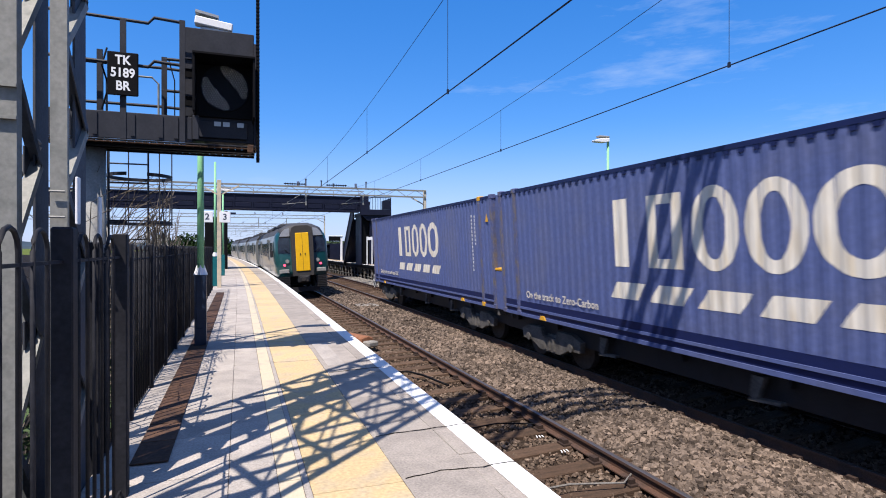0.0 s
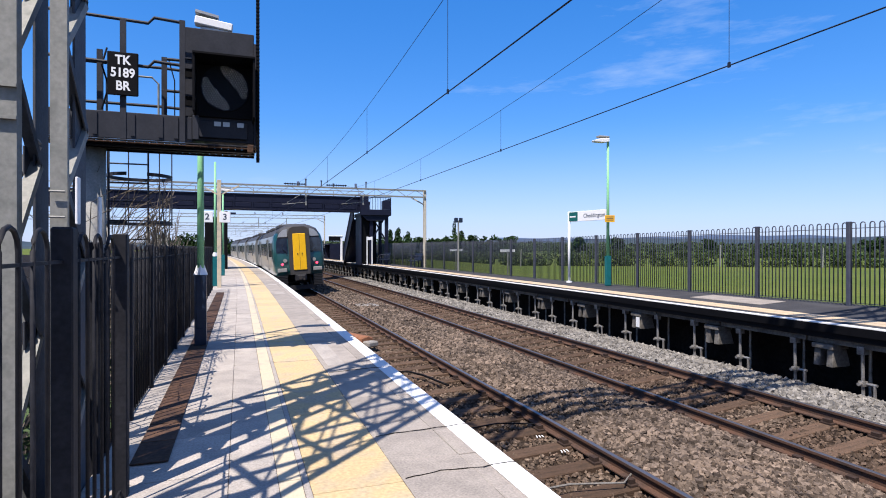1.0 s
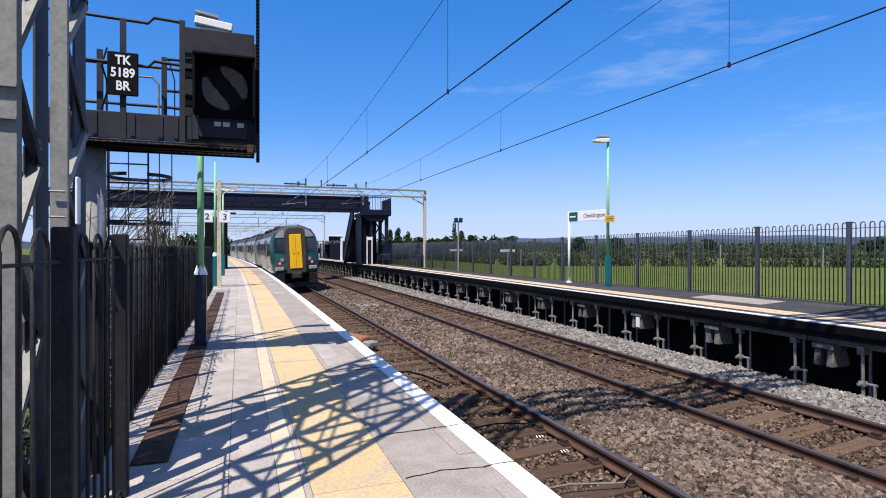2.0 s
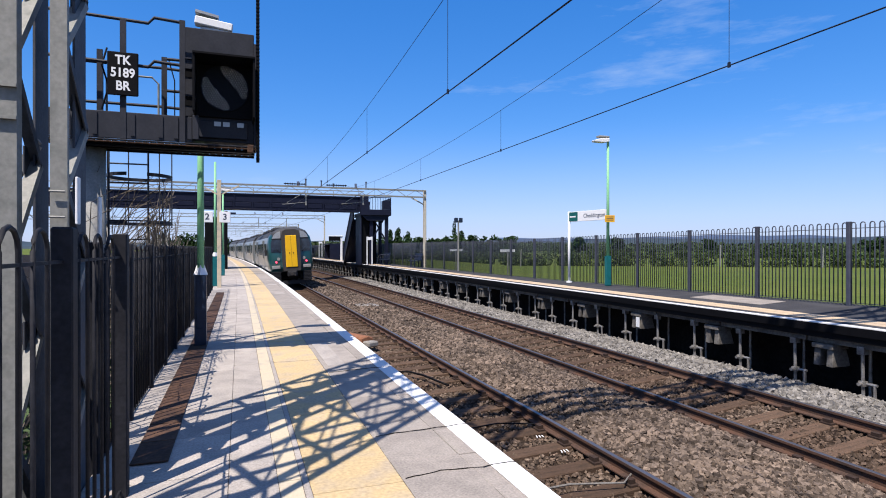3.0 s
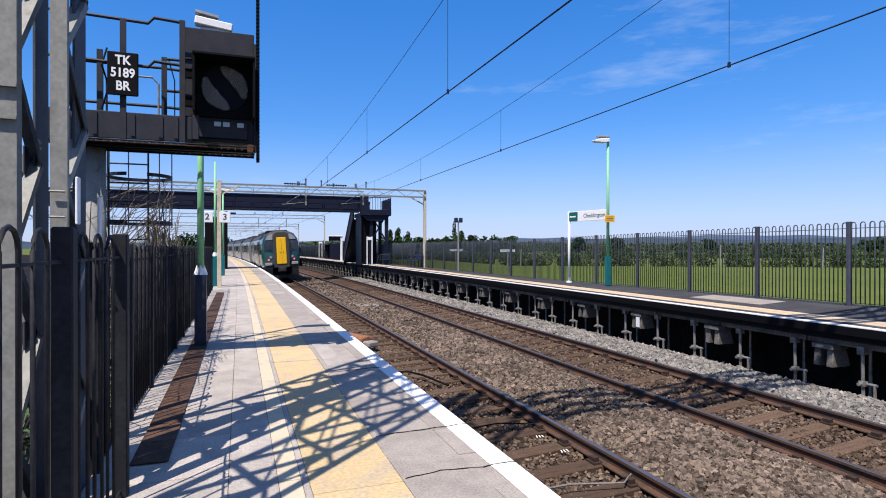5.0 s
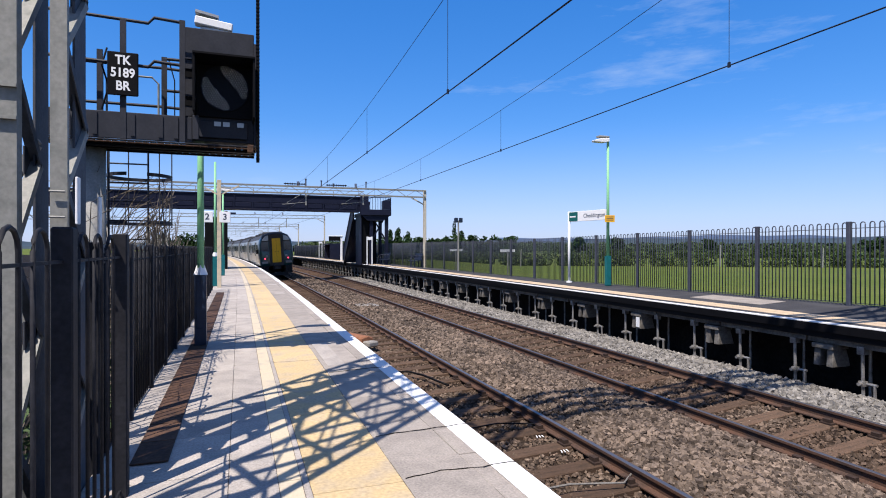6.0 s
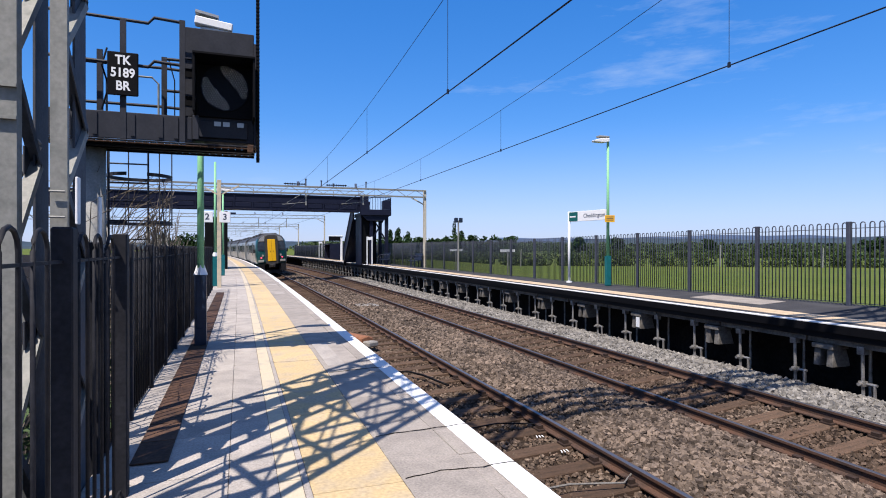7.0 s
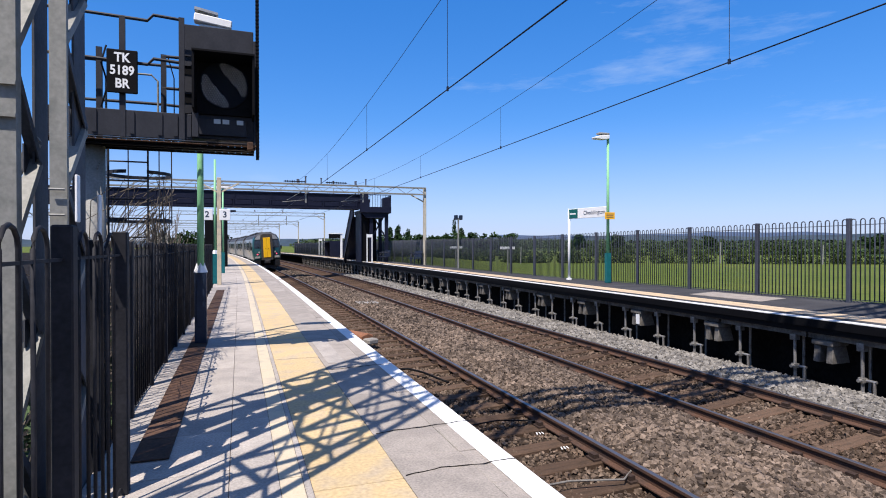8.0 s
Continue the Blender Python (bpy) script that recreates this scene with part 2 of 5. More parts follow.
def sweep(bm, a, b, w, h, up=(0, 0, 1)):
    """A bar of section w x h from a to b."""
    a, b = Vector(a), Vector(b)
    d = (b - a).normalized()
    up = Vector(up)
    if abs(d.dot(up)) > 0.98:
        up = Vector((0, 1, 0))
    r = d.cross(up).normalized()
    u = r.cross(d)
    vs = [bm.verts.new(p + r * (w / 2 * i) + u * (h / 2 * j)) for p in (a, b) for i, j in ((-1, -1), (1, -1), (1, 1), (-1, 1))]
    for f in ((0, 1, 2, 3), (7, 6, 5, 4), (0, 4, 5, 1), (1, 5, 6, 2), (2, 6, 7, 3), (3, 7, 4, 0)):
        bm.faces.new([vs[i] for i in f])


def tube(bm, pts, r, n=8, r1=None, cap=True):
    """A round tube along pts, radius r to r1."""
    pts = [Vector(p) for p in pts]
    rings = []
    for i, p in enumerate(pts):
        d = (pts[min(i + 1, len(pts) - 1)] - pts[max(i - 1, 0)]).normalized()
        up = Vector((0, 0, 1)) if abs(d.z) < 0.9 else Vector((0, 1, 0))
        s = d.cross(up).normalized()
        u = s.cross(d)
        q = r if r1 is None else r + (r1 - r) * i / (len(pts) - 1)
        rings.append([bm.verts.new(p + (s * math.cos(k * math.tau / n) + u * math.sin(k * math.tau / n)) * q) for k in range(n)])
    for a, b in zip(rings, rings[1:]):
        for k in range(n):
            bm.faces.new((a[k], a[(k + 1) % n], b[(k + 1) % n], b[k]))
    if cap:
        bm.faces.new(rings[0][::-1])
        bm.faces.new(rings[-1])


def disc(bm, c, axis, r, w, n=20):
    c, a = Vector(c), Vector(axis).normalized()
    tube(bm, [c - a * w / 2, c + a * w / 2], r, n)


def prism(bm, pts, y0, y1):
    """The outline pts (x, z) pushed from y0 to y1."""
    a = [bm.verts.new((x, y0, z)) for x, z in pts]
    b = [bm.verts.new((x, y1, z)) for x, z in pts]
    n = len(pts)
    for k in range(n):
        bm.faces.new((a[k], a[(k + 1) % n], b[(k + 1) % n], b[k]))
    bm.faces.new(a[::-1])
    bm.faces.new(b)


def bevel(bm, w, seg=1):
    bmesh.ops.bevel(bm, geom=list(bm.edges), offset=w, segments=seg, affect="EDGES", clamp_overlap=True)


def mesh_of(name, bm, material):
    bmesh.ops.recalc_face_normals(bm, faces=list(bm.faces))
    me = bpy.data.meshes.new(name)
    bm.to_mesh(me)
    bm.free()
    me.materials.append(material)
    return me


def part(name, bm, material, parent, label="", smooth=False):
    """One mesh object under a thing or a part; bm: a bmesh, or a mesh that is shared."""
    me = mesh_of(name, bm, material) if isinstance(bm, bmesh.types.BMesh) else bm
    if smooth:
        me.shade_smooth()
    ob = new(name, me)
    ob.parent = parent
    return tagged(ob, label)


def thing(name, label, category, m=None, group="", kind=""):
    ob = new(name)
    ob.empty_display_size = 0.2
    if m is not None:
        ob.matrix_world = m
    return tagged(ob, label, category, group, kind)


def solid(name, bm, material, label, category, kind="", smooth=False):
    me = mesh_of(name, bm, material)
    if smooth:
        me.shade_smooth()
    return tagged(new(name, me), label, category, kind=kind)


def lettering(name, text, size, material, parent, m, extrude=0.002, label="", squeeze=1.0, align="CENTER", bold=0.0):
    cu = bpy.data.curves.new(name, "FONT")
    cu.body, cu.size, cu.extrude, cu.align_x, cu.align_y, cu.space_character = text, size, extrude, align, "CENTER", 1.03
    cu.resolution_u, cu.offset = 4, bold
    tmp = bpy.data.objects.new("tmp", cu)
    scene.collection.objects.link(tmp)
    me = bpy.data.meshes.new_from_object(tmp.evaluated_get(bpy.context.evaluated_depsgraph_get()))
    bpy.data.objects.remove(tmp)
    me.transform(m @ Matrix.Diagonal((squeeze, 1, 1, 1)))
    me.materials.clear()
    me.materials.append(material)
    ob = new(name, me)
    ob.parent = parent
    return tagged(ob, label)


FACE_CAM = Matrix(((1, 0, 0, 0), (0, 0, -1, 0), (0, 1, 0, 0), (0, 0, 0, 1)))  # text plane to x right, z up, facing -y
FACE_TRACK = Matrix(((0, 0, -1, 0), (-1, 0, 0, 0), (0, 1, 0, 0), (0, 0, 0, 1)))  # text facing -x, read along -y


def drift(s):
    """How far the curve has carried the line to the left at s."""
    return 0.00037 * max(0.0, s - 15) ** 2


def at(X, s, z=0.0):
    return Vector((X - drift(s), s, z))


def heading(s):
    return math.degrees(math.atan(0.00074 * max(0.0, s - 15)))


def stations(a, b, step):
    n = max(1, round((b - a) / step))
    return [a + (b - a) * i / n for i in range(n + 1)]


def ribbon(bm, outline, ss, closed=True):
    """Sweep the outline [(X, z), ...] along the line through the stations ss."""
    rings = [[bm.verts.new(at(X, s, z)) for X, z in outline] for s in ss]
    n = len(outline)
    for a, b in zip(rings, rings[1:]):
        for k in range(n if closed else n - 1):
            bm.faces.new((a[k], a[(k + 1) % n], b[(k + 1) % n], b[k]))
    if closed:
        bm.faces.new(rings[0][::-1])
        bm.faces.new(rings[-1])


LINE = [-260, -120, -60, -20] + stations(-5, 15, 5)[0:] + stations(18, 190, 4)

# ---- ground and distance ----
def make_ground():
    bm = bmesh.new()
    # one sheet to the horizon; a low cutting shelf carries the railway
    xs = [-3500, -600, -120, -40, -16, 18, 40, 70, 110, 170, 260, 420, 800, 1600, 4200]
    ys = [-900, -300, -100, -30, 0, 20, 40, 70, 110, 170, 260, 420, 700, 1200, 2200, 4600]
    grid = [[bm.verts.new((x, y, -1.62 + (0.0 if abs(x) < 200 else 0.6 * noise.noise((x * 0.003, y * 0.003, 0))))) for x in xs] for y in ys]
    for a, b in zip(grid, grid[1:]):
        for i in range(len(xs) - 1):
            bm.faces.new((a[i], a[i + 1], b[i + 1], b[i]))
    solid("ground", bm, M["grass"], "flat green farmland of short grass beside the railway", "ground", "structure")
    bm = bmesh.new()
    rings = []
    for r0, r1, z in ((150, 330, -1.55),):
        for s in stations(-120, 900, 30):
            rings.append([bm.verts.new((r0 + 18 * math.sin(s * 0.01) + 0.03 * s, s, z)), bm.verts.new((r1 + 0.2 * s, s, z + 0.02))])
    for a, b in zip(rings, rings[1:]):
        bm.faces.new((a[0], a[1], b[1], b[0]))
    solid("field", bm, M["crop"], "dark green field of tall crop rows beyond the pasture", "field", "structure")
    for nm, dist, h, seed, mt, lab in (("far_hills", 2300, 56, 3.0, "hill", "low wooded hills along the horizon, tinted blue for haze"), ("distant_ridge", 3900, 95, 9.0, "hill_far", "ridge beyond the hills, distance haze painted as blue")):
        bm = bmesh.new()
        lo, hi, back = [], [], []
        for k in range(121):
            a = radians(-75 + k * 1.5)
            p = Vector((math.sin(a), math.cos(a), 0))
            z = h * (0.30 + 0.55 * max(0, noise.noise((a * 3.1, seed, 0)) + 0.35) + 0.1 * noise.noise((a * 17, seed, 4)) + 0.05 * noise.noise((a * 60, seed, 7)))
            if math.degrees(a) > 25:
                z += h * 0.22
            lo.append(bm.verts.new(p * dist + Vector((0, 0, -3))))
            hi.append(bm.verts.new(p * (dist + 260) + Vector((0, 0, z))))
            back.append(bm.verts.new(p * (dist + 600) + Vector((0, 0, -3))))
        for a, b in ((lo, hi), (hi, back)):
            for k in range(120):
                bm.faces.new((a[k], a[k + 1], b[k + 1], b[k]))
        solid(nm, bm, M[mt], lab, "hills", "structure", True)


def leaf_cloud(centres, count, size, seed):
    """Many small bent leaf clumps round ellipsoid centres [(x, y, z, rx, ry, rz)]: one mesh by from_pydata."""
    rng = np.random.default_rng(seed)
    vs, fs = [], []
    weights = np.array([c[3] * c[4] + c[4] * c[5] + c[3] * c[5] for c in centres])
    for c, k in zip(centres, np.maximum(4, (weights / weights.sum() * count)).astype(int)):
        d = rng.normal(size=(k, 3))
        d /= np.linalg.norm(d, axis=1)[:, None]
        r = rng.uniform(0.55, 1.08, size=(k, 1)) ** 0.6
        p = np.array(c[:3]) + d * r * np.array(c[3:])
        a, b = rng.normal(size=(k, 3)), rng.normal(size=(k, 3))
        a /= np.linalg.norm(a, axis=1)[:, None]
        b /= np.linalg.norm(b, axis=1)[:, None]
        s = size * rng.uniform(0.6, 1.4, size=(k, 1))
        base = len(vs)
        quad = np.stack([p - a * s, p + b * s * 0.7, p + a * s, p - b * s * 0.7 + d * s * 0.4], axis=1).reshape(-1, 3)
        vs.extend(quad.tolist())
        fs.extend([(base + 4 * i, base + 4 * i + 1, base + 4 * i + 2, base + 4 * i + 3) for i in range(k)])
    me = bpy.data.meshes.new("leaves")
    me.from_pydata(vs, [], fs)
    return me


def tree(x, y, h, w, seed, poplar=False):
    rng = random.Random(seed)
    t = thing("tree", "tall narrow poplar with dark green foliage in the fields" if poplar else "round broadleaf tree in dark green leaf at a field edge", "tree", pose(x, y, -1.6), "trees in the fields")
    bm = bmesh.new()
    tube(bm, [(0, 0, 0), (0.02 * h, 0, h * 0.3), (0, 0.02 * h, h * 0.75)], h * 0.03, 7, h * 0.008)
    for k in range(6):
        a, z = rng.uniform(0, 6.28), h * rng.uniform(0.25, 0.6)
        tube(bm, [(0, 0, z), (math.cos(a) * w * 0.3, math.sin(a) * w * 0.3, z + h * 0.15)], h * 0.012, 5, h * 0.004)
    part("trunk", bm, M["bark"], t)
    cs = []
    for k in range(9 if poplar else 14):
        f = rng.uniform(0.1, 1)
        if poplar:
            cs.append((rng.uniform(-0.1, 0.1) * w, rng.uniform(-0.1, 0.1) * w, h * (0.2 + 0.75 * f), w * 0.42 * (1.1 - f * 0.75), w * 0.42 * (1.1 - f * 0.75), h * 0.14))
        else:
            a, q = rng.uniform(0, 6.28), rng.uniform(0, 0.33) * w
            cs.append((math.cos(a) * q, math.sin(a) * q, h * rng.uniform(0.28, 0.82), w * rng.uniform(0.14, 0.27), w * rng.uniform(0.14, 0.27), h * rng.uniform(0.10, 0.17)))
    me = leaf_cloud(cs, 1500, w * 0.045 + 0.12, seed)
    me.materials.append(M["leaf_dark"])
    part("crown", me, None, t)


def belt(name, label, a, b, n, h, w, size, count, seed, material="leaf"):
    """A hedge or wood edge from a to b."""
    rng = random.Random(seed)
    cs = []
    for k in range(n):
        f = (k + rng.random()) / n
        hh = h * rng.uniform(0.55, 1.15)
        cs.append((a[0] + (b[0] - a[0]) * f + rng.uniform(-w, w), a[1] + (b[1] - a[1]) * f + rng.uniform(-w, w), -1.6 + hh * 0.45, w * rng.uniform(0.8, 1.6), w * rng.uniform(0.8, 1.6), hh * 0.6))
    me = leaf_cloud(cs, count, size, seed)
    me.materials.append(M[material])
    tagged(new(name, me), label, "hedge" if "hedge" in name else "woodland", kind="stuff")


def make_distance():
    belt("hedge", "dark green hedgerow along the edge of the pasture", (47, 92), (64, 83), 16, 2.1, 0.9, 0.16, 4500, 1)
    belt("hedge", "dark green hedgerow along the edge of the pasture", (64, 83), (170, 18), 90, 2.1, 0.9, 0.16, 24000, 31)
    belt("hedge", "dark green hedgerow receding along the pasture", (47, 92), (52, 200), 50, 2.2, 1.0, 0.25, 7000, 32)
    belt("hedge", "long dark green hedgerow across the fields", (64, 150), (330, 95), 120, 2.6, 1.6, 0.35, 15000, 33)
    belt("hedge", "long dark green hedgerow across the fields", (20, 160), (64, 150), 30, 1.7, 1.6, 0.35, 4000, 11)
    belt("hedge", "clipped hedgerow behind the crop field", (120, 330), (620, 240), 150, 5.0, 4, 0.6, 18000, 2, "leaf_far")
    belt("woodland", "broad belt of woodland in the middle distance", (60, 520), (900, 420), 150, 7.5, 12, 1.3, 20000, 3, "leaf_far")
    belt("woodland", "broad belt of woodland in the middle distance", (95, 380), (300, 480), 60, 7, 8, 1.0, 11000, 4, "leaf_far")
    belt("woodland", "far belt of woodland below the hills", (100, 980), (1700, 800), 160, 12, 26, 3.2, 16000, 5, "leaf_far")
    belt("woodland", "trees closing the line of track", (-26, 210), (-4, 230), 16, 7, 3.0, 0.6, 4000, 6, "leaf_dark")
    belt("woodland", "trees and bushes behind the station fence", (48, 232), (112, 226), 34, 7, 3.2, 0.7, 7000, 21, "leaf_dark")
    for k, (x, y, h, w, pop) in enumerate(((62, 240, 10.5, 4.5, True), (66, 242, 12, 4.5, True), (70, 241, 10.5, 4.5, True), (75, 238, 9, 8, False), (90, 235, 14, 4, True), (94, 236, 12, 5, True), (99, 238, 10, 7, False), (82, 226, 9, 9, False), (150, 300, 11, 11, False), (196, 260, 10, 11, False), (250, 250, 9, 10, False), (300, 190, 9, 12, False), (330, 215, 8, 10, False), (138, 210, 8, 8, False))):
        tree(x, y, h, w, 50 + k, pop)


# ---- permanent way ----
RAILS = ((2.75, -0.97), (4.25, -0.90), (6.85, -0.97), (8.35, -0.84))
CANT_1, CANT_2 = math.degrees(math.atan2(0.055, 1.5)), math.degrees(math.atan2(0.15, 1.5))


def make_tracks():
    bm = bmesh.new()
    ribbon(bm, [(1.95, -1.5), (1.95, -1.13), (2.5, -1.15), (4.35, -1.13), (5.0, -0.99), (6.2, -1.02), (6.75, -1.17), (8.4, -1.05), (9.0, -0.95), (9.9, -0.98), (10.6, -1.3), (10.6, -1.7), (1.95, -1.7)], LINE)
    solid("ballast", bm, M["ballast"], "brown-grey stone ballast bed under both tracks", "ballast", "structure")
    for i, ((xa, za), (xb, zb)) in enumerate((RAILS[:2], RAILS[2:])):
        track = thing("railway_track", "rusty-sided flat-bottom rails on weathered sleepers, heads polished", "railway track", group="tracks", kind="structure")
        for X, z in ((xa, za), (xb, zb)):
            bm = bmesh.new()
            ribbon(bm, [(X - 0.075, z - 0.16), (X + 0.075, z - 0.16), (X + 0.075, z - 0.145), (X + 0.012, z - 0.125), (X + 0.012, z - 0.045), (X + 0.036, z - 0.035), (X + 0.036, z - 0.004), (X - 0.036, z - 0.004), (X - 0.036, z - 0.035), (X - 0.012, z - 0.045), (X - 0.012, z - 0.125), (X - 0.075, z - 0.145)], LINE)
            rail = part("rail", bm, M["rail"], track)
            bm = bmesh.new()
            ribbon(bm, [(X - 0.030, z - 0.004), (X + 0.030, z - 0.004), (X + 0.024, z), (X - 0.024, z)], LINE)
            part("rail_head", bm, M["rail_top"], rail, "bright polished running surface")
        tilt = math.degrees(math.atan2(zb - za, 1.5))
        bm = bmesh.new()
        box(bm, -1.28, 1.28, -0.125, 0.125, -0.14, 0)
        bevel(bm, 0.012)
        sleeper = mesh_of("sleeper", bm, M["sleeper"])
        bm = bmesh.new()
        for q in (-0.75, 0.75):
            box(bm, q - 0.17, q + 0.17, -0.09, 0.09, 0.0, 0.025)
            for e in (-0.11, 0.11):
                box(bm, q + e - 0.035, q + e + 0.035, -0.055, 0.055, 0.025, 0.075)
        chair = mesh_of("rail_chair", bm, M["chair_iron"])
        rng = random.Random(4 + i)
        for k in range(148):
            s = -6.28 + 0.68 * k
            sl = part("sleeper", sleeper, None, track)
            sl.matrix_local = Matrix.Translation(at((xa + xb) / 2, s, (za + zb) / 2 - 0.16 + rng.uniform(-0.008, 0.004))) @ pose(0, 0, 0, 0, -tilt, heading(s) + rng.uniform(-0.7, 0.7))
            if k < 80:
                part("rail_chair", chair, None, sl)


def stones(name, label, material, spots, seed):
    """Loose angular stones as one joined mesh. spots: (X0, X1, s0, s1, count, size, height function)."""
    rng = np.random.default_rng(seed)
    cube = np.array([(x, y, z) for x in (-1, 1) for y in (-1, 1) for z in (-1, 1)], float)
    quads = np.array([(0, 1, 3, 2), (4, 6, 7, 5), (0, 4, 5, 1), (2, 3, 7, 6), (0, 2, 6, 4), (1, 5, 7, 3)])
    V, F, base = [], [], 0
    for X0, X1, s0, s1, k, size, z in spots:
        s = s0 + (s1 - s0) * rng.random(k) ** 1.35
        X = rng.uniform(X0, X1, k)
        p = np.stack([X - 0.00037 * np.maximum(0, s - 15) ** 2, s, np.array([z(x) for x in X]) + rng.uniform(-0.014, 0.032, k)], 1)
        sc = size * rng.uniform(0.55, 1.25, (k, 1, 1)) * rng.uniform(0.6, 1.2, (k, 1, 3))
        v = cube[None] * sc * rng.uniform(0.55, 1.1, (k, 8, 3))
        q = rng.normal(size=(k, 4))
        q /= np.linalg.norm(q, axis=1)[:, None]
        w, x, y, zz = q.T
        R = np.stack([1 - 2 * (y * y + zz * zz), 2 * (x * y - zz * w), 2 * (x * zz + y * w), 2 * (x * y + zz * w), 1 - 2 * (x * x + zz * zz), 2 * (y * zz - x * w), 2 * (x * zz - y * w), 2 * (y * zz + x * w), 1 - 2 * (x * x + y * y)], 1).reshape(k, 3, 3)
        V.append((np.einsum("kij,knj->kni", R, v) + p[:, None]).reshape(-1, 3))
        F.append((quads[None] + (base + 8 * np.arange(k))[:, None, None]).reshape(-1, 4))
        base += 8 * k
    me = bpy.data.meshes.new(name)
    me.from_pydata(np.concatenate(V).tolist(), [], np.concatenate(F).tolist())
    me.materials.append(material)
    tagged(new(name, me), label, "ballast", kind="stuff")


def bed(x):
    return float(np.interp(x, [1.95, 2.5, 4.35, 5.0, 6.2, 6.75, 8.4, 9.0, 9.9, 10.6], [-1.13, -1.15, -1.13, -0.99, -1.02, -1.17, -1.05, -0.95, -0.98, -1.3]))


def make_stones():
    stones("ballast_stones", "loose angular brown-grey ballast stones between the tracks", M["stone"], (
        (4.4, 6.7, 2.6, 12, 19000, 0.037, bed), (4.4, 6.7, 12, 30, 13000, 0.048, bed), (4.4, 6.7, 30, 60, 3000, 0.055, bed)), 7)
    stones("rusty_ballast_stones", "small rust-brown ballast stones between the sleepers", M["stone_rust"], (
        (2.0, 4.2, 3.5, 14, 9500, 0.025, lambda x: bed(x) - 0.004), (2.0, 4.2, 14, 32, 6000, 0.032, lambda x: bed(x) - 0.01),
        (6.9, 8.3, 3, 16, 8000, 0.026, lambda x: bed(x) - 0.004), (6.9, 8.3, 16, 34, 5000, 0.032, lambda x: bed(x) - 0.01)), 9)
    stones("clean_ballast_stones", "pale grey fresh ballast heaped along the far platform", M["stone_clean"], (
        (8.5, 10.25, 3, 18, 11000, 0.042, lambda x: bed(x) + 0.02), (8.5, 10.25, 18, 50, 7000, 0.055, lambda x: bed(x) + 0.02)), 8)


# ---- near platform ----
EDGE = 1.93


def make_near_platform():
    pl = thing("platform_near", "concrete-paved station platform with yellow tactile strip and white edge", "platform", kind="structure")
    bm = bmesh.new()
    ribbon(bm, [(-0.98, -0.07), (1.84, -0.07), (1.84, -1.6), (-0.98, -1.6)], LINE)
    part("platform_wall", bm, M["brick"], pl, "dark brick platform wall")
    bm = bmesh.new()
    ribbon(bm, [(-0.98, -0.07), (EDGE - 0.015, -0.07), (EDGE - 0.015, -0.006), (-0.98, -0.006)], LINE)
    part("bedding", bm, M["brick"], pl, "dark dirt in the joints")
    # joint pattern: rows across the platform, slabs laid along it
    rows = ((-0.98, -0.074, 0.9, "slab"), (-0.07, 0.247, 0.9, "slab"), (0.25, 0.40, 1.8, "cream"), (0.403, 0.447, 1.8, "slab"), (0.45, 1.057, 0.9, "yellow"), (1.06, 1.597, 0.95, "slab_dark"), (1.60, EDGE, 0.62, "slab_dark"))
    rng = random.Random(12)
    for r, (x0, x1, pitch, mt) in enumerate(rows):
        me = None
        s = 1.6 + 0.31 * r
        k = 0
        while s < 44:
            if me is None:
                bm = bmesh.new()
                box(bm, x0, x1, 0, pitch - 0.009, -0.05, 0)
                bevel(bm, 0.003)
                me = mesh_of("paving_slab", bm, M[mt])
            ob = part("paving_slab", me, None, pl)
            ob.matrix_local = Matrix.Translation((-drift(s), s, rng.uniform(-0.0025, 0.0025))) @ pose(0, 0, 0, rng.uniform(-0.08, 0.08), rng.uniform(-0.08, 0.08), heading(s + pitch / 2))
            s += pitch
        bm = bmesh.new()
        ribbon(bm, [(x0, -0.05), (x1, -0.05), (x1, 0), (x0, 0)], stations(s + 0.01, 190, 4))
        part("paving", bm, M[mt], pl)
        bm = bmesh.new()
        ribbon(bm, [(x0, -0.05), (x1, -0.05), (x1, 0), (x0, 0)], [-260, -60, -5, 1.594 + 0.31 * r])
        part("paving", bm, M[mt], pl)
    bm = bmesh.new()
    ribbon(bm, [(1.735, 0.003), (EDGE + 0.004, 0.003), (EDGE + 0.004, -0.06), (EDGE + 0.001, -0.06), (EDGE + 0.001, 0.0045), (1.735, 0.0045)], LINE)
    part("edge_line", bm, M["white"], pl, "white painted edge line")
    # grey patches let into the coping
    for s, x0, x1, l in ((7.7, 1.12, 1.36, 1.9), (20.3, 1.15, 1.5, 0.8), (25.2, 1.2, 1.55, 0.9)):
        bm = bmesh.new()
        box(bm, x0 - drift(s), x1 - drift(s), s, s + l, 0.001, 0.005)
        part("repair_patch", bm, M["slab"], pl, "pale repair patch")
    # cracks across the coping
    for s, seed in ((3.76, 1), (4.68, 2), (7.3, 3)):
        crng = random.Random(seed)
        bm = bmesh.new()
        x, y = 1.08, s
        while x < EDGE - 0.02:
            nx, ny = min(EDGE, x + crng.uniform(0.05, 0.12)), y + crng.uniform(-0.02, 0.026)
            sweep(bm, (x, y, 0.006), (nx, ny, 0.006), crng.uniform(0.004, 0.011), 0.004)
            x, y = nx, ny
        part("crack", bm, M["earth"], pl, "dark crack across the coping")
    # rotten cable-trough boards along the fence
    trough = thing("cable_trough", "rust-brown weathered trough lids along the fence", "cable trough", kind="structure")
    bm = bmesh.new()
    box(bm, -0.13, 0.13, 0, 0.49, 0.0, 0.012)
    bevel(bm, 0.004)
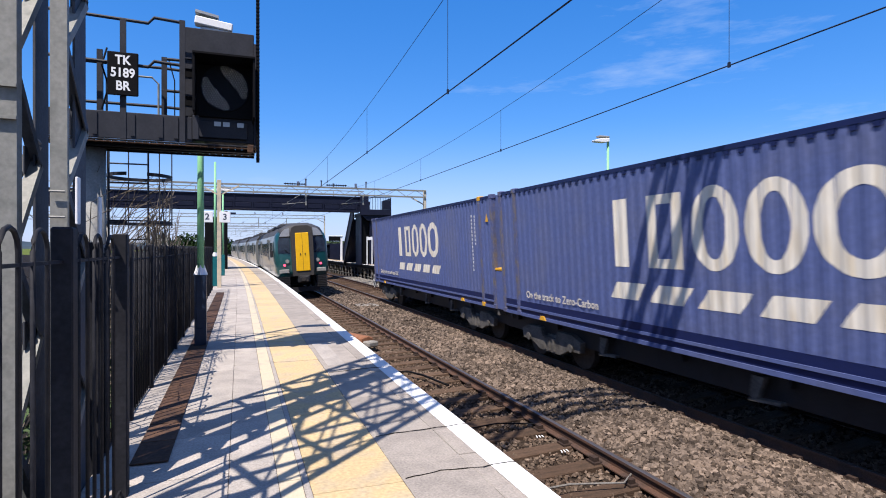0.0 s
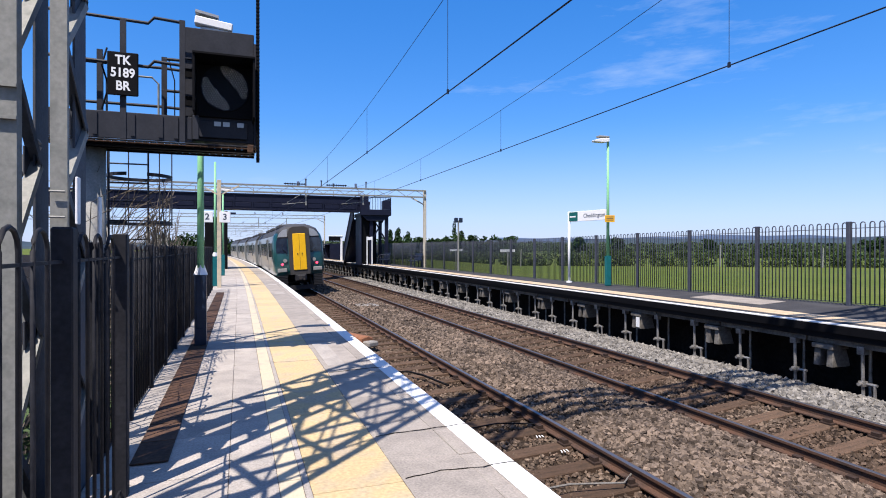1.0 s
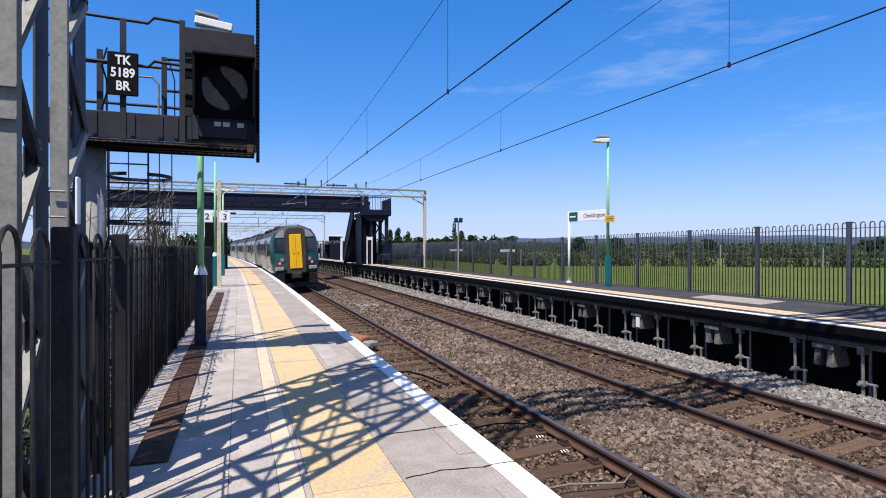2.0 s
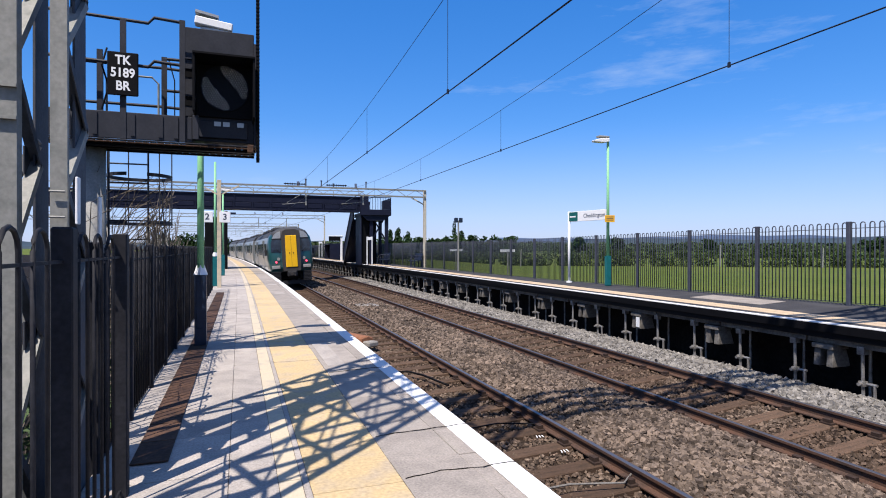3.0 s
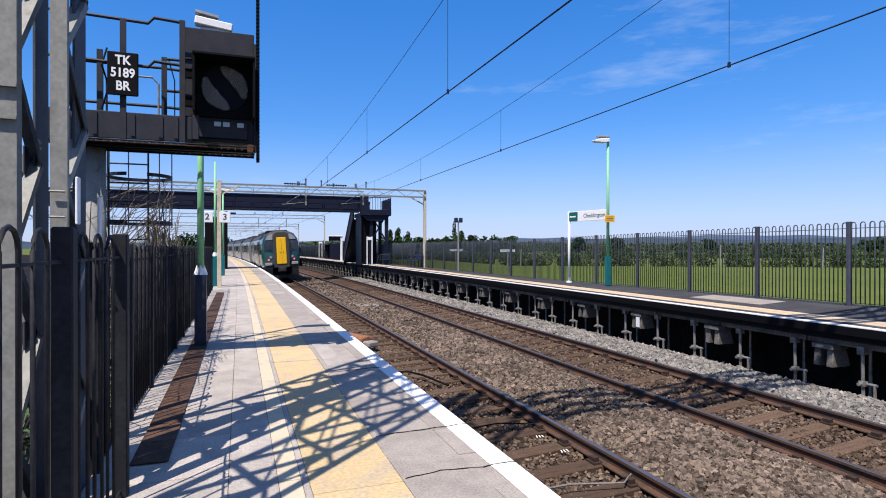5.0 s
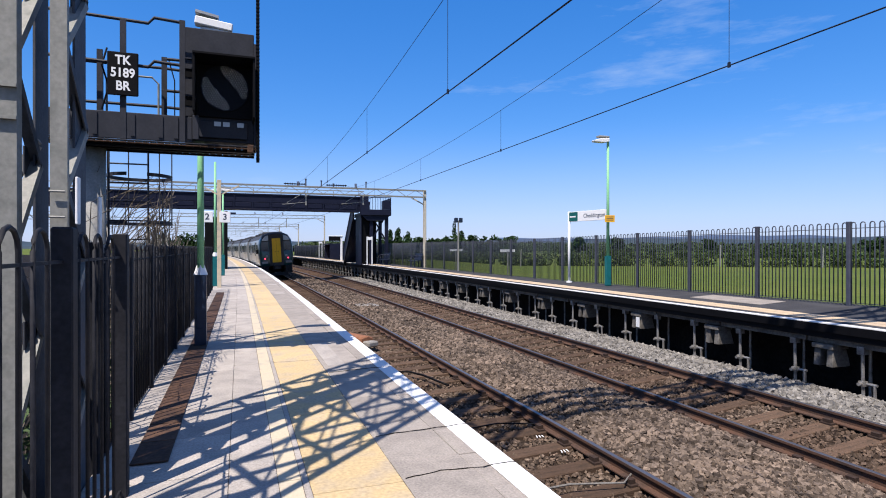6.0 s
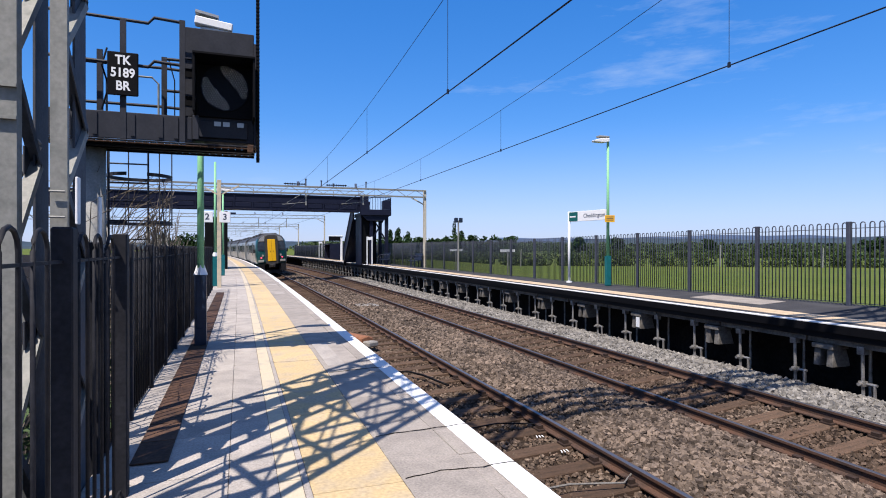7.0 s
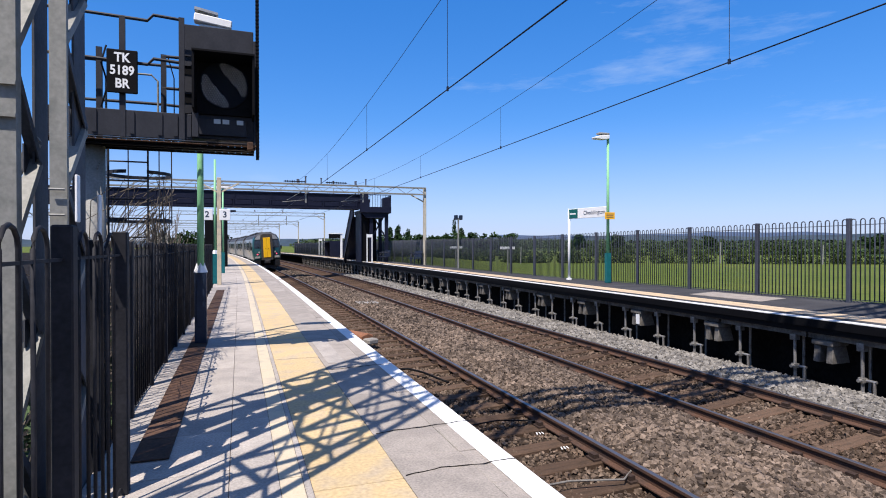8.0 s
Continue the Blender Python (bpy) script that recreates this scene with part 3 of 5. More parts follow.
    lid = mesh_of("trough_lid", bm, M["rustplank"])
    for k in range(34):
        s = 4.65 + 0.5 * k
        ob = part("trough_lid", lid, None, trough)
        ob.matrix_local = Matrix.Translation(at(-0.63, s, 0.004 + rng.uniform(0, 0.003))) @ pose(0, 0, 0, rng.uniform(-0.4, 0.1), rng.uniform(-0.5, 0.5), rng.uniform(-0.6, 0.6))
    bm = bmesh.new()
    box(bm, 4.9, 5.8, 24.35, 25.45, -0.985, -0.935)
    bevel(bm, 0.01)
    solid("chamber_lid", bm, M["stone_clean"], "pale concrete chamber lid in the ballast", "chamber lid")
    bm = bmesh.new()
    box(bm, -60, -1.0, -260, 190, -1.6, -0.35)
    solid("embankment", bm, M["earth"], "dark overgrown earth behind the platform fence", "embankment", "structure")


# ---- bow-top fences ----
def hoop_mesh(name, w, h, r, material):
    bm = bmesh.new()
    pts = [(0, -w / 2, 0.03), (0, -w / 2, h - w / 2)]
    pts += [(0, -math.cos(a) * w / 2, h - w / 2 + math.sin(a) * w / 2) for a in (radians(d) for d in (30, 60, 90, 120, 150))]
    pts += [(0, w / 2, h - w / 2), (0, w / 2, 0.03)]
    tube(bm, pts, r, 6)
    me = mesh_of(name, bm, material)
    me.shade_smooth()
    return me


def make_fence(name, label, X, zf, posts, per, h, post_w, material, hoop_w, r, wide=False):
    fence = thing(name, label, "fence")
    hoop = hoop_mesh("hoop", hoop_w, h, r, material)
    bm = bmesh.new()
    box(bm, -post_w / 2, post_w / 2, -post_w / 2, post_w / 2, -0.25, h + 0.02)
    bevel(bm, 0.008)
    post = mesh_of("post", bm, material)
    for i, (a, b) in enumerate(zip(posts, posts[1:])):
        pa, pb = at(X(a), a, zf(a)), at(X(b), b, zf(b))
        turn = Matrix.Rotation(math.atan2(-(pb - pa).x, (pb - pa).y), 4, "Z")
        ob = part("post", post, None, fence)
        ob.matrix_local = Matrix.Translation(pa)
        for z in (0.045, h - 0.13):
            bm = bmesh.new()
            sweep(bm, pa + Vector((0, 0, z)), pb + Vector((0, 0, z)), 0.012, 0.014)
            part("rail", bm, material, fence)
        for k in range(per):
            ob = part("hoop", hoop, None, fence)
            ob.matrix_local = Matrix.Translation(pa.lerp(pb, (k + 1) / (per + 1) if wide else (k + 0.5) / per)) @ turn
    ob = part("post", post, None, fence)
    ob.matrix_local = Matrix.Translation(at(X(posts[-1]), posts[-1], zf(posts[-1])))


def far_base(s):
    return max(0.2, 0.455 - 0.0108 * s)


def make_fences():
    make_fence("platform_fence", "dark slate bow-top steel fence behind the far platform", lambda s: 12.5, far_base, [3.95 + 2.32 * k for k in range(26)], 12, 1.79, 0.09, M["fence"], 0.097, 0.0125)
    make_fence("platform_fence", "dark slate bow-top steel fence continuing along the curve", lambda s: 12.5, far_base, [61.95 + 2.32 * k for k in range(20)], 8, 1.79, 0.09, M["fence"], 0.145, 0.0125)
    make_fence("platform_fence", "bow-top steel fence along the platform back, darkened for shade", lambda s: -0.72, lambda s: 0.0, [-2.16, -0.90, 0.36, 1.62, 2.88, 4.13], 3, 1.67, 0.085, M["fence_near"], 0.17, 0.0095, True)
    make_fence("platform_fence", "bow-top steel fence along the platform back, darkened for shade", lambda s: -0.97, lambda s: -0.02, [4.62 + 1.31 * k for k in range(15)], 5, 1.64, 0.075, M["fence_near"], 0.13, 0.009)


# ---- far platform on trestles ----
def make_far_platform():
    pl = thing("platform_far", "timber and asphalt platform on scaffold trestles with white edge", "platform", kind="structure")
    E2, Z2 = 9.87, 0.25

    def strip(name, x0, x1, z0, z1, mt, label=""):
        bm = bmesh.new()
        ribbon(bm, [(x0, z0), (x1, z0), (x1, z1), (x0, z1)], LINE)
        part(name, bm, M[mt], pl, label)
    bm = bmesh.new()
    rings = [[bm.verts.new(at(x, s, z)) for x, z in ((E2, Z2 - 0.12), (E2, Z2), (11.2, Z2 + 0.005), (12.75, far_base(s)), (12.75, far_base(s) - 0.15))] for s in LINE]
    for a, b in zip(rings, rings[1:]):
        for k in range(5):
            bm.faces.new((a[k], a[(k + 1) % 5], b[(k + 1) % 5], b[k]))
    part("deck", bm, M["asphalt"], pl, "dark asphalt deck")
    strip("edge_line", E2 - 0.006, E2 + 0.16, Z2 - 0.012, Z2 + 0.004, "white", "white painted edge")
    strip("edge_face", E2 - 0.008, E2 - 0.002, Z2 - 0.16, Z2 - 0.014, "black", "black edge face")
    strip("tactile_strip", E2 + 0.46, E2 + 0.74, Z2, Z2 + 0.007, "buff", "buff tactile paving")
    strip("tactile_strip", E2 + 0.76, E2 + 1.08, Z2, Z2 + 0.008, "buff", "buff tactile paving")
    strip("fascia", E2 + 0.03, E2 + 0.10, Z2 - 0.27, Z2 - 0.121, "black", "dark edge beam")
    strip("back_wall", 11.0, 11.2, -1.6, Z2 - 0.16, "earth", "bank under the deck, near black for the shade there")
    bm = bmesh.new()
    box(bm, 11.45, 12.25, 9.9, 12.1, Z2 + 0.0, Z2 + 0.1)
    for v in bm.verts:
        if v.co.z > Z2 + 0.05:
            v.co.z = 0.262 + (v.co.x - 11.2) / 1.55 * (far_base(v.co.y) - 0.255)
    part("repair_patch", bm, M["slab_dark"], pl, "pale concrete patch in the asphalt")
    rng = random.Random(5)
    bm = bmesh.new()
    box(bm, -0.05, 0.05, -1.0, 1.0, -0.06, 0.06)
    bevel(bm, 0.006)
    waler = mesh_of("waler", bm, M["timber"])
    for k in range(40):
        s = 4.6 + 2.04 * k
        ob = part("waler", waler, None, pl)
        ob.matrix_local = Matrix.Translation(at(E2 + 0.2, s, Z2 - 0.33 + rng.uniform(-0.02, 0.02))) @ pose(0, 0, 0, 0, 0, heading(s))
    # trestle legs
    bm = bmesh.new()
    tube(bm, [(0, 0, -1.30), (0, 0, -0.05)], 0.028, 8)
    tube(bm, [(-0.12, 0.0, -0.62), (0.08, 0.0, -0.62)], 0.03, 8)
    tube(bm, [(0.02, -0.18, -0.62), (0.02, -0.18, -1.18)], 0.026, 8)
    tube(bm, [(0.02, -0.34, -1.18), (0.02, 0.05, -1.18)], 0.026, 8)
    tube(bm, [(0.02, -0.22, -0.62), (0.02, 0.05, -0.62)], 0.026, 8)
    box(bm, -0.05, 0.05, -0.05, 0.05, -0.66, -0.58)
    box(bm, -0.05, 0.05, -0.05, 0.05, -1.23, -1.13)
    box(bm, -0.06, 0.06, -0.06, 0.06, -0.12, 0.02)
    leg = mesh_of("trestle_leg", bm, M["scaffold"])
    bm = bmesh.new()
    tube(bm, [(0, 0, -1.35), (0, 0, 0)], 0.03, 6)
    backleg = mesh_of("back_leg", bm, M["scaffold"])
    bm = bmesh.new()
    box(bm, -0.22, 0.20, -0.20, 0.20, 0.0, 0.09)
    for e in (-1, 1):
        prism(bm, [(-0.20, -0.32), (0.27, -0.32), (0.17, 0.0), (-0.17, 0.0)], min(e * 0.06, e * 0.18), max(e * 0.06, e * 0.18))
    bevel(bm, 0.01)
    pad = mesh_of("cross_head", bm, M["timber"])
    for k in range(62):
        s = 4.13 + 1.275 * k
        ob = part("trestle_leg", leg, None, pl)
        ob.matrix_local = Matrix.Translation(at(E2 + 0.2 + rng.uniform(-0.03, 0.03), s, Z2 - 0.36)) @ pose(0, 0, 0, rng.uniform(-1.5, 1.5), rng.uniform(-1.5, 1.5), heading(s))
        ob = part("back_leg", backleg, None, pl)
        ob.matrix_local = Matrix.Translation(at(E2 + 0.85, s + 0.3, Z2 - 0.2))
        if k % 2 == 0:
            q = 4.76 + 1.285 * k
            ob = part("cross_head", pad, None, pl, "notched concrete cross-head")
            ob.matrix_local = Matrix.Translation(at(E2 + 0.31, q, Z2 - 0.48)) @ pose(0, 0, 0, 0, 0, heading(q))
    bm = bmesh.new()
    box(bm, -0.004, 0.004, -0.07, 0.07, -0.13, 0.13)
    plate = part("number_plate", bm, M["sign_white"], pl, "small white plate")
    plate.matrix_local = Matrix.Translation(at(E2 + 0.075, 12.36, Z2 - 0.62))


# ---- lattice gantry beside the camera, the boom passing overhead ----
def make_gantry():
    g = thing("signal_gantry", "galvanised lattice gantry column and overhead boom spanning the tracks", "gantry", pose(0, 0, 0))
    legs = [(X, s) for s in (2.55, 3.9, 4.42) for X in (-1.26, -1.0)] + [(-1.95, 4.42), (-1.95, 2.55)]
    top = 12.0
    for X, s in legs:
        bm = bmesh.new()
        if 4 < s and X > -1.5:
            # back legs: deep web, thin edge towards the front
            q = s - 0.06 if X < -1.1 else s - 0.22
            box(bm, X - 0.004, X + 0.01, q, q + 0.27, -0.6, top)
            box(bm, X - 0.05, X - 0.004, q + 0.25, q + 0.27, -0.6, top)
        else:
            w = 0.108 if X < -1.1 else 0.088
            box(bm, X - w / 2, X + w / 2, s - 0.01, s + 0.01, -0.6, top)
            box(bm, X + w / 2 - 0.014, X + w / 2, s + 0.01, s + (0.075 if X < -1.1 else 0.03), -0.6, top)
        part("leg", bm, M["dark_shaded_steel" if 4 < s and X > -1.5 else "galv"], g)
    flip = 1
    z = -0.2
    while z < top - 0.8:
        for (a, b) in (((-1.0, 2.6), (-1.0, 3.85)), ((-1.26, 2.6), (-1.26, 3.85))):
            h = 0.62 if abs(a[1] - b[1]) < 1 else 1.24
            if (h > 1 and round(z / 0.62) % 2) or z < 3.2:
                continue
            p, q = (a, b) if flip > 0 else (b, a)
            bm = bmesh.new()
            sweep(bm, (*p, z), (*q, z + h), 0.012, 0.04)
            part("diagonal_brace", bm, M["galv"], g)
        bm = bmesh.new()
        x0, x1 = (-1.24, -1.02) if flip > 0 else (-1.02, -1.24)
        sweep(bm, (x0, 2.55, z), (x1, 2.55, z + 0.6), 0.04, 0.012, (0, 1, 0))
        part("lacing", bm, M["galv"], g)
        if round(z / 0.62) % 2 == 0:
            for a, b in (((-1.95, 4.42), (-1.26, 4.42)), ((-1.95, 2.55), (-1.26, 2.55)), ((-1.95, 2.6), (-1.95, 4.38))):
                if z < 5 and a[0] == b[0]:
                    continue
                for p, q in ((a, b), (b, a)):
                    bm = bmesh.new()
                    sweep(bm, (*p, z), (*q, z + 1.24), 0.055, 0.055)
                    part("cross_brace", bm, M["galv"], g)
        flip = -flip
        z += 0.62
    # angle-section lacing between the front and back legs, each side at its own pitch
    for X, front, half in ((-1.26, 2.73, 0.56), (-1.0, 2.84, 0.43)):
        n = int((front + 0.6) / half)
        for k in range(-2, n):
            z0, z1 = front - half * k, front - half * (k + 1)
            a, b = (3.92, 4.40) if k % 2 == 0 else (4.40, 3.92)
            bm = bmesh.new()
            sweep(bm, (X, a, z0), (X, b, z1), 0.075, 0.009)
            sweep(bm, (X + 0.034, a, z0 - 0.03), (X + 0.034, b, z1 - 0.03), 0.009, 0.055)
            part("side_lacing", bm, M["dark_shaded_steel" if k % 2 == 0 else "galv"], g)
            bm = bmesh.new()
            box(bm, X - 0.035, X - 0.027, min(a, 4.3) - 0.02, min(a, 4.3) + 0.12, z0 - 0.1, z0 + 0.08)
            part("gusset_plate", bm, M["dark_shaded_steel"], g)
    for k in range(25):
        z = -0.45 + 0.5 * k
        if z < 3.3:
            continue
        for s, w in ((3.96, 0.095), (4.40, 0.05)):
            x0, x1 = (-1.25, -1.02) if k % 2 == 0 else (-1.02, -1.25)
            bm = bmesh.new()
            sweep(bm, (x0, s, z), (x1, s + (0.05 if s < 4 else 0), z + 0.5), w, 0.012, (0, 1, 0))
            part("lacing", bm, M["galv"], g)
    # clamps and a white conduit on the column
    for z in (2.335, 2.52):
        bm = bmesh.new()
        box(bm, -1.325, -1.20, 3.86, 3.885, z, z + 0.02)
        part("clamp_band", bm, M["galv"], g)
    for z in (1.78, 1.93):
        bm = bmesh.new()
        tube(bm, [(-1.04, 3.86, z), (-0.96, 3.86, z)], 0.008, 6)
        part("clamp_bolt", bm, M["post_grey"], g)
    for x, y, z0, z1 in ((-0.905, 3.9, 1.74, 2.02), (-0.885, 4.36, 1.66, 1.94)):
        bm = bmesh.new()
        box(bm, x - 0.008, x + 0.008, y - 0.03, y + 0.03, z0, z1)
        bevel(bm, 0.004)
        part("conduit_plate", bm, M["sign_white"], g, "white strip plate")
    # boom: four chords with zig-zag lacing, across all tracks
    for s in (2.75, 3.55):
        for z in (11.0, 12.0):
            bm = bmesh.new()
            sweep(bm, (-1.2, s, z), (15.5, s, z), 0.11, 0.11)
            part("chord", bm, M["galv"], g)
    x = -1.0
    k = 0
    while x < 15.2:
        for s in (2.75, 3.55):
            for zz in ((11.0, 12.0), (12.0, 11.0)):
                bm = bmesh.new()
                sweep(bm, (x, s, zz[0]), (x + 1.1, s, zz[1]), 0.06, 0.06)
                part("boom_lacing", bm, M["galv"], g)
        for z in (11.0, 12.0):
            bm = bmesh.new()
            sweep(bm, (x, 2.75 if k % 2 else 3.55, z), (x + 1.1, 3.55 if k % 2 else 2.75, z), 0.06, 0.06)
            part("boom_lacing", bm, M["galv"], g)
        x += 1.1
        k += 1
    for X in (15.3,):
        for s in (2.55, 3.75):
            bm = bmesh.new()
            sweep(bm, (X, s, -1.7), (X, s, 12), 0.12, 0.12)
            part("leg", bm, M["galv"], g)


# ---- colour light signal on its cantilever basket ----
def make_signal():
    s0 = 8.5
    g = thing("railway_signal", "dark grey railway signal with black hood on a cantilever basket", "signal", pose(0, s0, 0))

    def px(x):
        return x * s0 / 8.2
    def pz(z):
        return 1.6 + (z - 1.6) * s0 / 8.2
    def slab(name, x0, x1, y0, y1, z0, z1, mt, label="", parent=None, bev=0.008):
        bm = bmesh.new()
        box(bm, px(x0), px(x1), y0, y1, pz(z0), pz(z1))
        if bev:
            bevel(bm, bev)
        return part(name, bm, M[mt], parent or g, label)
    slab("head_case", -0.71, 0.19, 0.06, 0.5, 3.04, 4.55, "signal", "tall grey signal case")
    slab("side_panel", 0.185, 0.225, -0.02, 0.52, 2.98, 4.40, "signal")
    slab("backboard", -0.54, 0.18, 0.02, 0.06, 3.36, 4.16, "black")
    # open hood: four plates round the lens
    hood = slab("hood", -0.56, 0.195, -0.46, 0.02, 4.06, 4.09, "black", "deep black hood", bev=0.004)
    slab("hood_side", 0.165, 0.195, -0.44, 0.02, 3.30, 4.06, "black", parent=hood, bev=0.004)
    slab("hood_side", -0.56, -0.53, -0.44, 0.02, 3.34, 4.06, "black", parent=hood, bev=0.004)
    bm = bmesh.new()
    disc(bm, (px(-0.185), 0.01, pz(3.76)), (0, 1, 0), 0.32, 0.03, 40)
    lens = part("lens", bm, M["lens"], g, "dark round lens with two fans of clear beads")
    bm = bmesh.new()
    bmesh.ops.create_icosphere(bm, subdivisions=1, radius=0.0095)
    bead = mesh_of("bead", bm, M["led"])
    pts = []
    for i in range(-18, 19):
        for j in range(-18, 19):
            x, z = (i + 0.5 * (j % 2)) * 0.033, j * 0.0295
            r, across = math.hypot(x, z), (x + z * 0.80) / 1.28
            if r < 0.30 and abs(across) > 0.105:
                pts.append((x, z))
    for x, z in pts:
        ob = part("bead", bead, None, lens)
        ob.location = (px(-0.185) + x, -0.008, pz(3.76) + z)
    slab("lower_case", -0.62, 0.10, 0.0, 0.3, 3.08, 3.30, "signal")
    for x in (-0.32, -0.21, -0.03):
        slab("label_plate", x, x + 0.085, -0.006, 0.0, 3.24, 3.30, "alu", bev=0)
    for z in (3.50, 3.88):
        slab("vent", -0.70, -0.58, 0.05, 0.06, z, z + 0.11, "black", bev=0)
    for z in (4.12, 3.62, 3.99, 3.36):
        slab("rib", -0.71, -0.555, 0.035, 0.06, z, z + 0.018, "signal", bev=0)
    # small solar-cap camera on top
    slab("bracket", -0.50, -0.12, 0.15, 0.35, 4.55, 4.61, "alu")
    bm = bmesh.new()
    box(bm, -0.26, 0.24, -0.08, 0.08, -0.05, 0.06, Matrix.Translation((px(-0.32), 0.2, pz(4.66))) @ pose(0, 0, 0, 0, 7, 0))
    bevel(bm, 0.012)
    part("sunshade_box", bm, M["sign_white"], g, "white weatherproof box")
    bm = bmesh.new()
    box(bm, -0.17, 0.14, -0.1, 0.1, -0.015, 0.02, Matrix.Translation((px(-0.40), 0.22, pz(4.78))) @ pose(0, 0, 0, 0, 10, 0))
    part("sunshade", bm, M["alu"], g)
    # basket
    for k in range(28):
        slab("floor_bar", -2.2 + 0.086 * k, -2.123 + 0.086 * k, -0.10, 0.5, 2.92, 2.955, "black", bev=0)
    for y in (-0.1, 0.18, 0.45):
        slab("floor_bearer", -2.2, 0.20, y, y + 0.05, 2.90, 2.919, "black", bev=0)
    slab("toe_board", -2.2, -0.58, -0.11, -0.085, 2.98, 3.32, "signal")
    slab("toe_board", -0.58, -0.50, -0.14, -0.10, 3.02, 3.34, "signal")
    for x in (-1.72, -1.30, -0.98, -0.80, -0.64):
        slab("stiffener", x, x + 0.05, -0.125, -0.105, 3.02, 3.30, "signal", bev=0)
    slab("channel", -2.2, 0.22, -0.16, -0.10, 2.928, 2.938, "rust", "rust-edged channel", bev=0.003)
    slab("channel", -2.2, 0.20, -0.15, -0.10, 2.955, 2.97, "signal", bev=0.003)
    slab("channel", -2.2, 0.16, -0.10, 0.0, 2.885, 2.918, "black")
    slab("lamp_box", 0.10, 0.18, -0.22, -0.12, 2.88, 2.98, "rustplank", "small rusty box")
    # handrails
    def pipe(name, pts, r=0.022, mt="signal"):
        bm = bmesh.new()
        tube(bm, [(px(x), y, pz(z)) for x, y, z in pts], r, 8)
        return part(name, bm, M[mt], g)
    for dz in (0.0, -0.56):
        pipe("handrail", [(-2.2, -0.1, 4.52 + dz), (-1.10, -0.1, 4.48 + dz), (-1.03, -0.1, 4.56 + dz), (-0.70, -0.1, 4.54 + dz)])
        pipe("handrail", [(-2.2, 0.9, 4.2 + dz), (-1.05, 0.9, 4.2 + dz), (-0.6, 0.9, 4.18 + dz)])
    pipe("handrail", [(-1.0, 0.5, 3.78), (-0.66, 0.5, 3.78)])
    pipe("handrail", [(-1.0, 0.5, 4.22), (-0.66, 0.5, 4.22)])
    for x, y, z0, z1 in ((-1.385, -0.1, 2.98, 4.50), (-1.83, 0.9, 2.98, 4.2), (-0.98, 0.5, 3.3, 4.24), (-0.70, -0.12, 2.98, 4.56), (-1.72, 0.3, 3.3, 4.2)):
        bm = bmesh.new()
        box(bm, px(x) - 0.035, px(x) + 0.035, y - 0.02, y + 0.02, pz(z0), pz(z1))
        part("stanchion", bm, M["signal"], g)
    pipe("gate_loop", [(-1.66, 0.4, 3.32), (-1.66, 0.4, 3.84), (-1.58, 0.4, 3.92), (-1.12, 0.4, 3.92), (-1.04, 0.4, 3.84), (-1.04, 0.4, 3.40), (-1.12, 0.4, 3.32), (-1.66, 0.4, 3.32)], 0.014, "galv")
    pipe("cable", [(-0.92, 0.45, 4.2), (-0.84, 0.4, 3.9), (-0.84, 0.4, 3.4)], 0.008, "black")
    pipe("cable", [(-1.62, 0.2, 4.2), (-1.66, 0.1, 3.95), (-1.6, 0.2, 3.7), (-1.68, 0.2, 3.4)], 0.012, "black")
    # identification plate
    bm = bmesh.new()
    box(bm, -0.18, 0.18, -0.012, 0.012, -0.29, 0.275)
    bevel(bm, 0.01)
    plate = part("identification_plate", bm, M["black"], g, "black plate with white characters")
    plate.location = (px(-1.375), -0.17, pz(3.79))
    for text, z in (("TK", 0.165), ("5189", 0.0), ("BR", -0.17)):
        lettering("white_lettering", text, 0.165, M["sign_white"], plate, Matrix.Translation((0, -0.014, z)) @ FACE_CAM, 0.001, "white lettering", 0.84, "CENTER", 0.005)
    # tall black cable chain beside the case
    bm = bmesh.new()
    tube(bm, [(px(0.235), -0.12, pz(z)) for z in (6.2, 5.3, 4.9, 4.4, 3.9, 3.3, 2.76)], 0.022, 6)
    for z in np.arange(2.8, 6.2, 0.05):
        box(bm, px(0.235) - 0.024, px(0.235) + 0.024, -0.145, -0.095, pz(z), pz(z) + 0.02)
    part("pull_chain", bm, M["black"], g, "dark hanging cable")
    # post
    bm = bmesh.new()
    tube(bm, [(px(-1.80), 0.3, -0.6), (px(-1.80), 0.3, pz(2.90))], 0.155, 24)
    part("post", bm, M["post_grey"], g, "stout grey tubular post", True)
    # caged ladder behind
    lad = part("ladder", bmesh.new(), M["signal"], g, "ladder with safety hoops")
    for x in (-1.74, -1.24):
        bm = bmesh.new()
        tube(bm, [(x, 0.62, -0.4), (x, 0.62, 3.1)], 0.013, 6)
        part("ladder_side", bm, M["signal"], lad)
    for z in np.arange(0.1, 3.0, 0.27):
        bm = bmesh.new()
        tube(bm, [(-1.74, 0.62, z), (-1.24, 0.62, z)], 0.012, 6)
        part("rung", bm, M["signal"], lad)
    for z in (1.97, 2.66):
        bm = bmesh.new()
        rings = []
        for q in range(-70, 256, 13):
            c, n = math.cos(radians(q)), math.sin(radians(q))
            rings.append([bm.verts.new((-1.40 + c * r, 1.0 + n * r, z + h)) for r, h in ((0.43, -0.025), (0.438, -0.025), (0.438, 0.025), (0.43, 0.025))])
        for a, b in zip(rings, rings[1:]):
            for k in range(4):
                bm.faces.new((a[k], a[(k + 1) % 4], b[(k + 1) % 4], b[k]))
        part("safety_hoop", bm, M["signal"], lad)
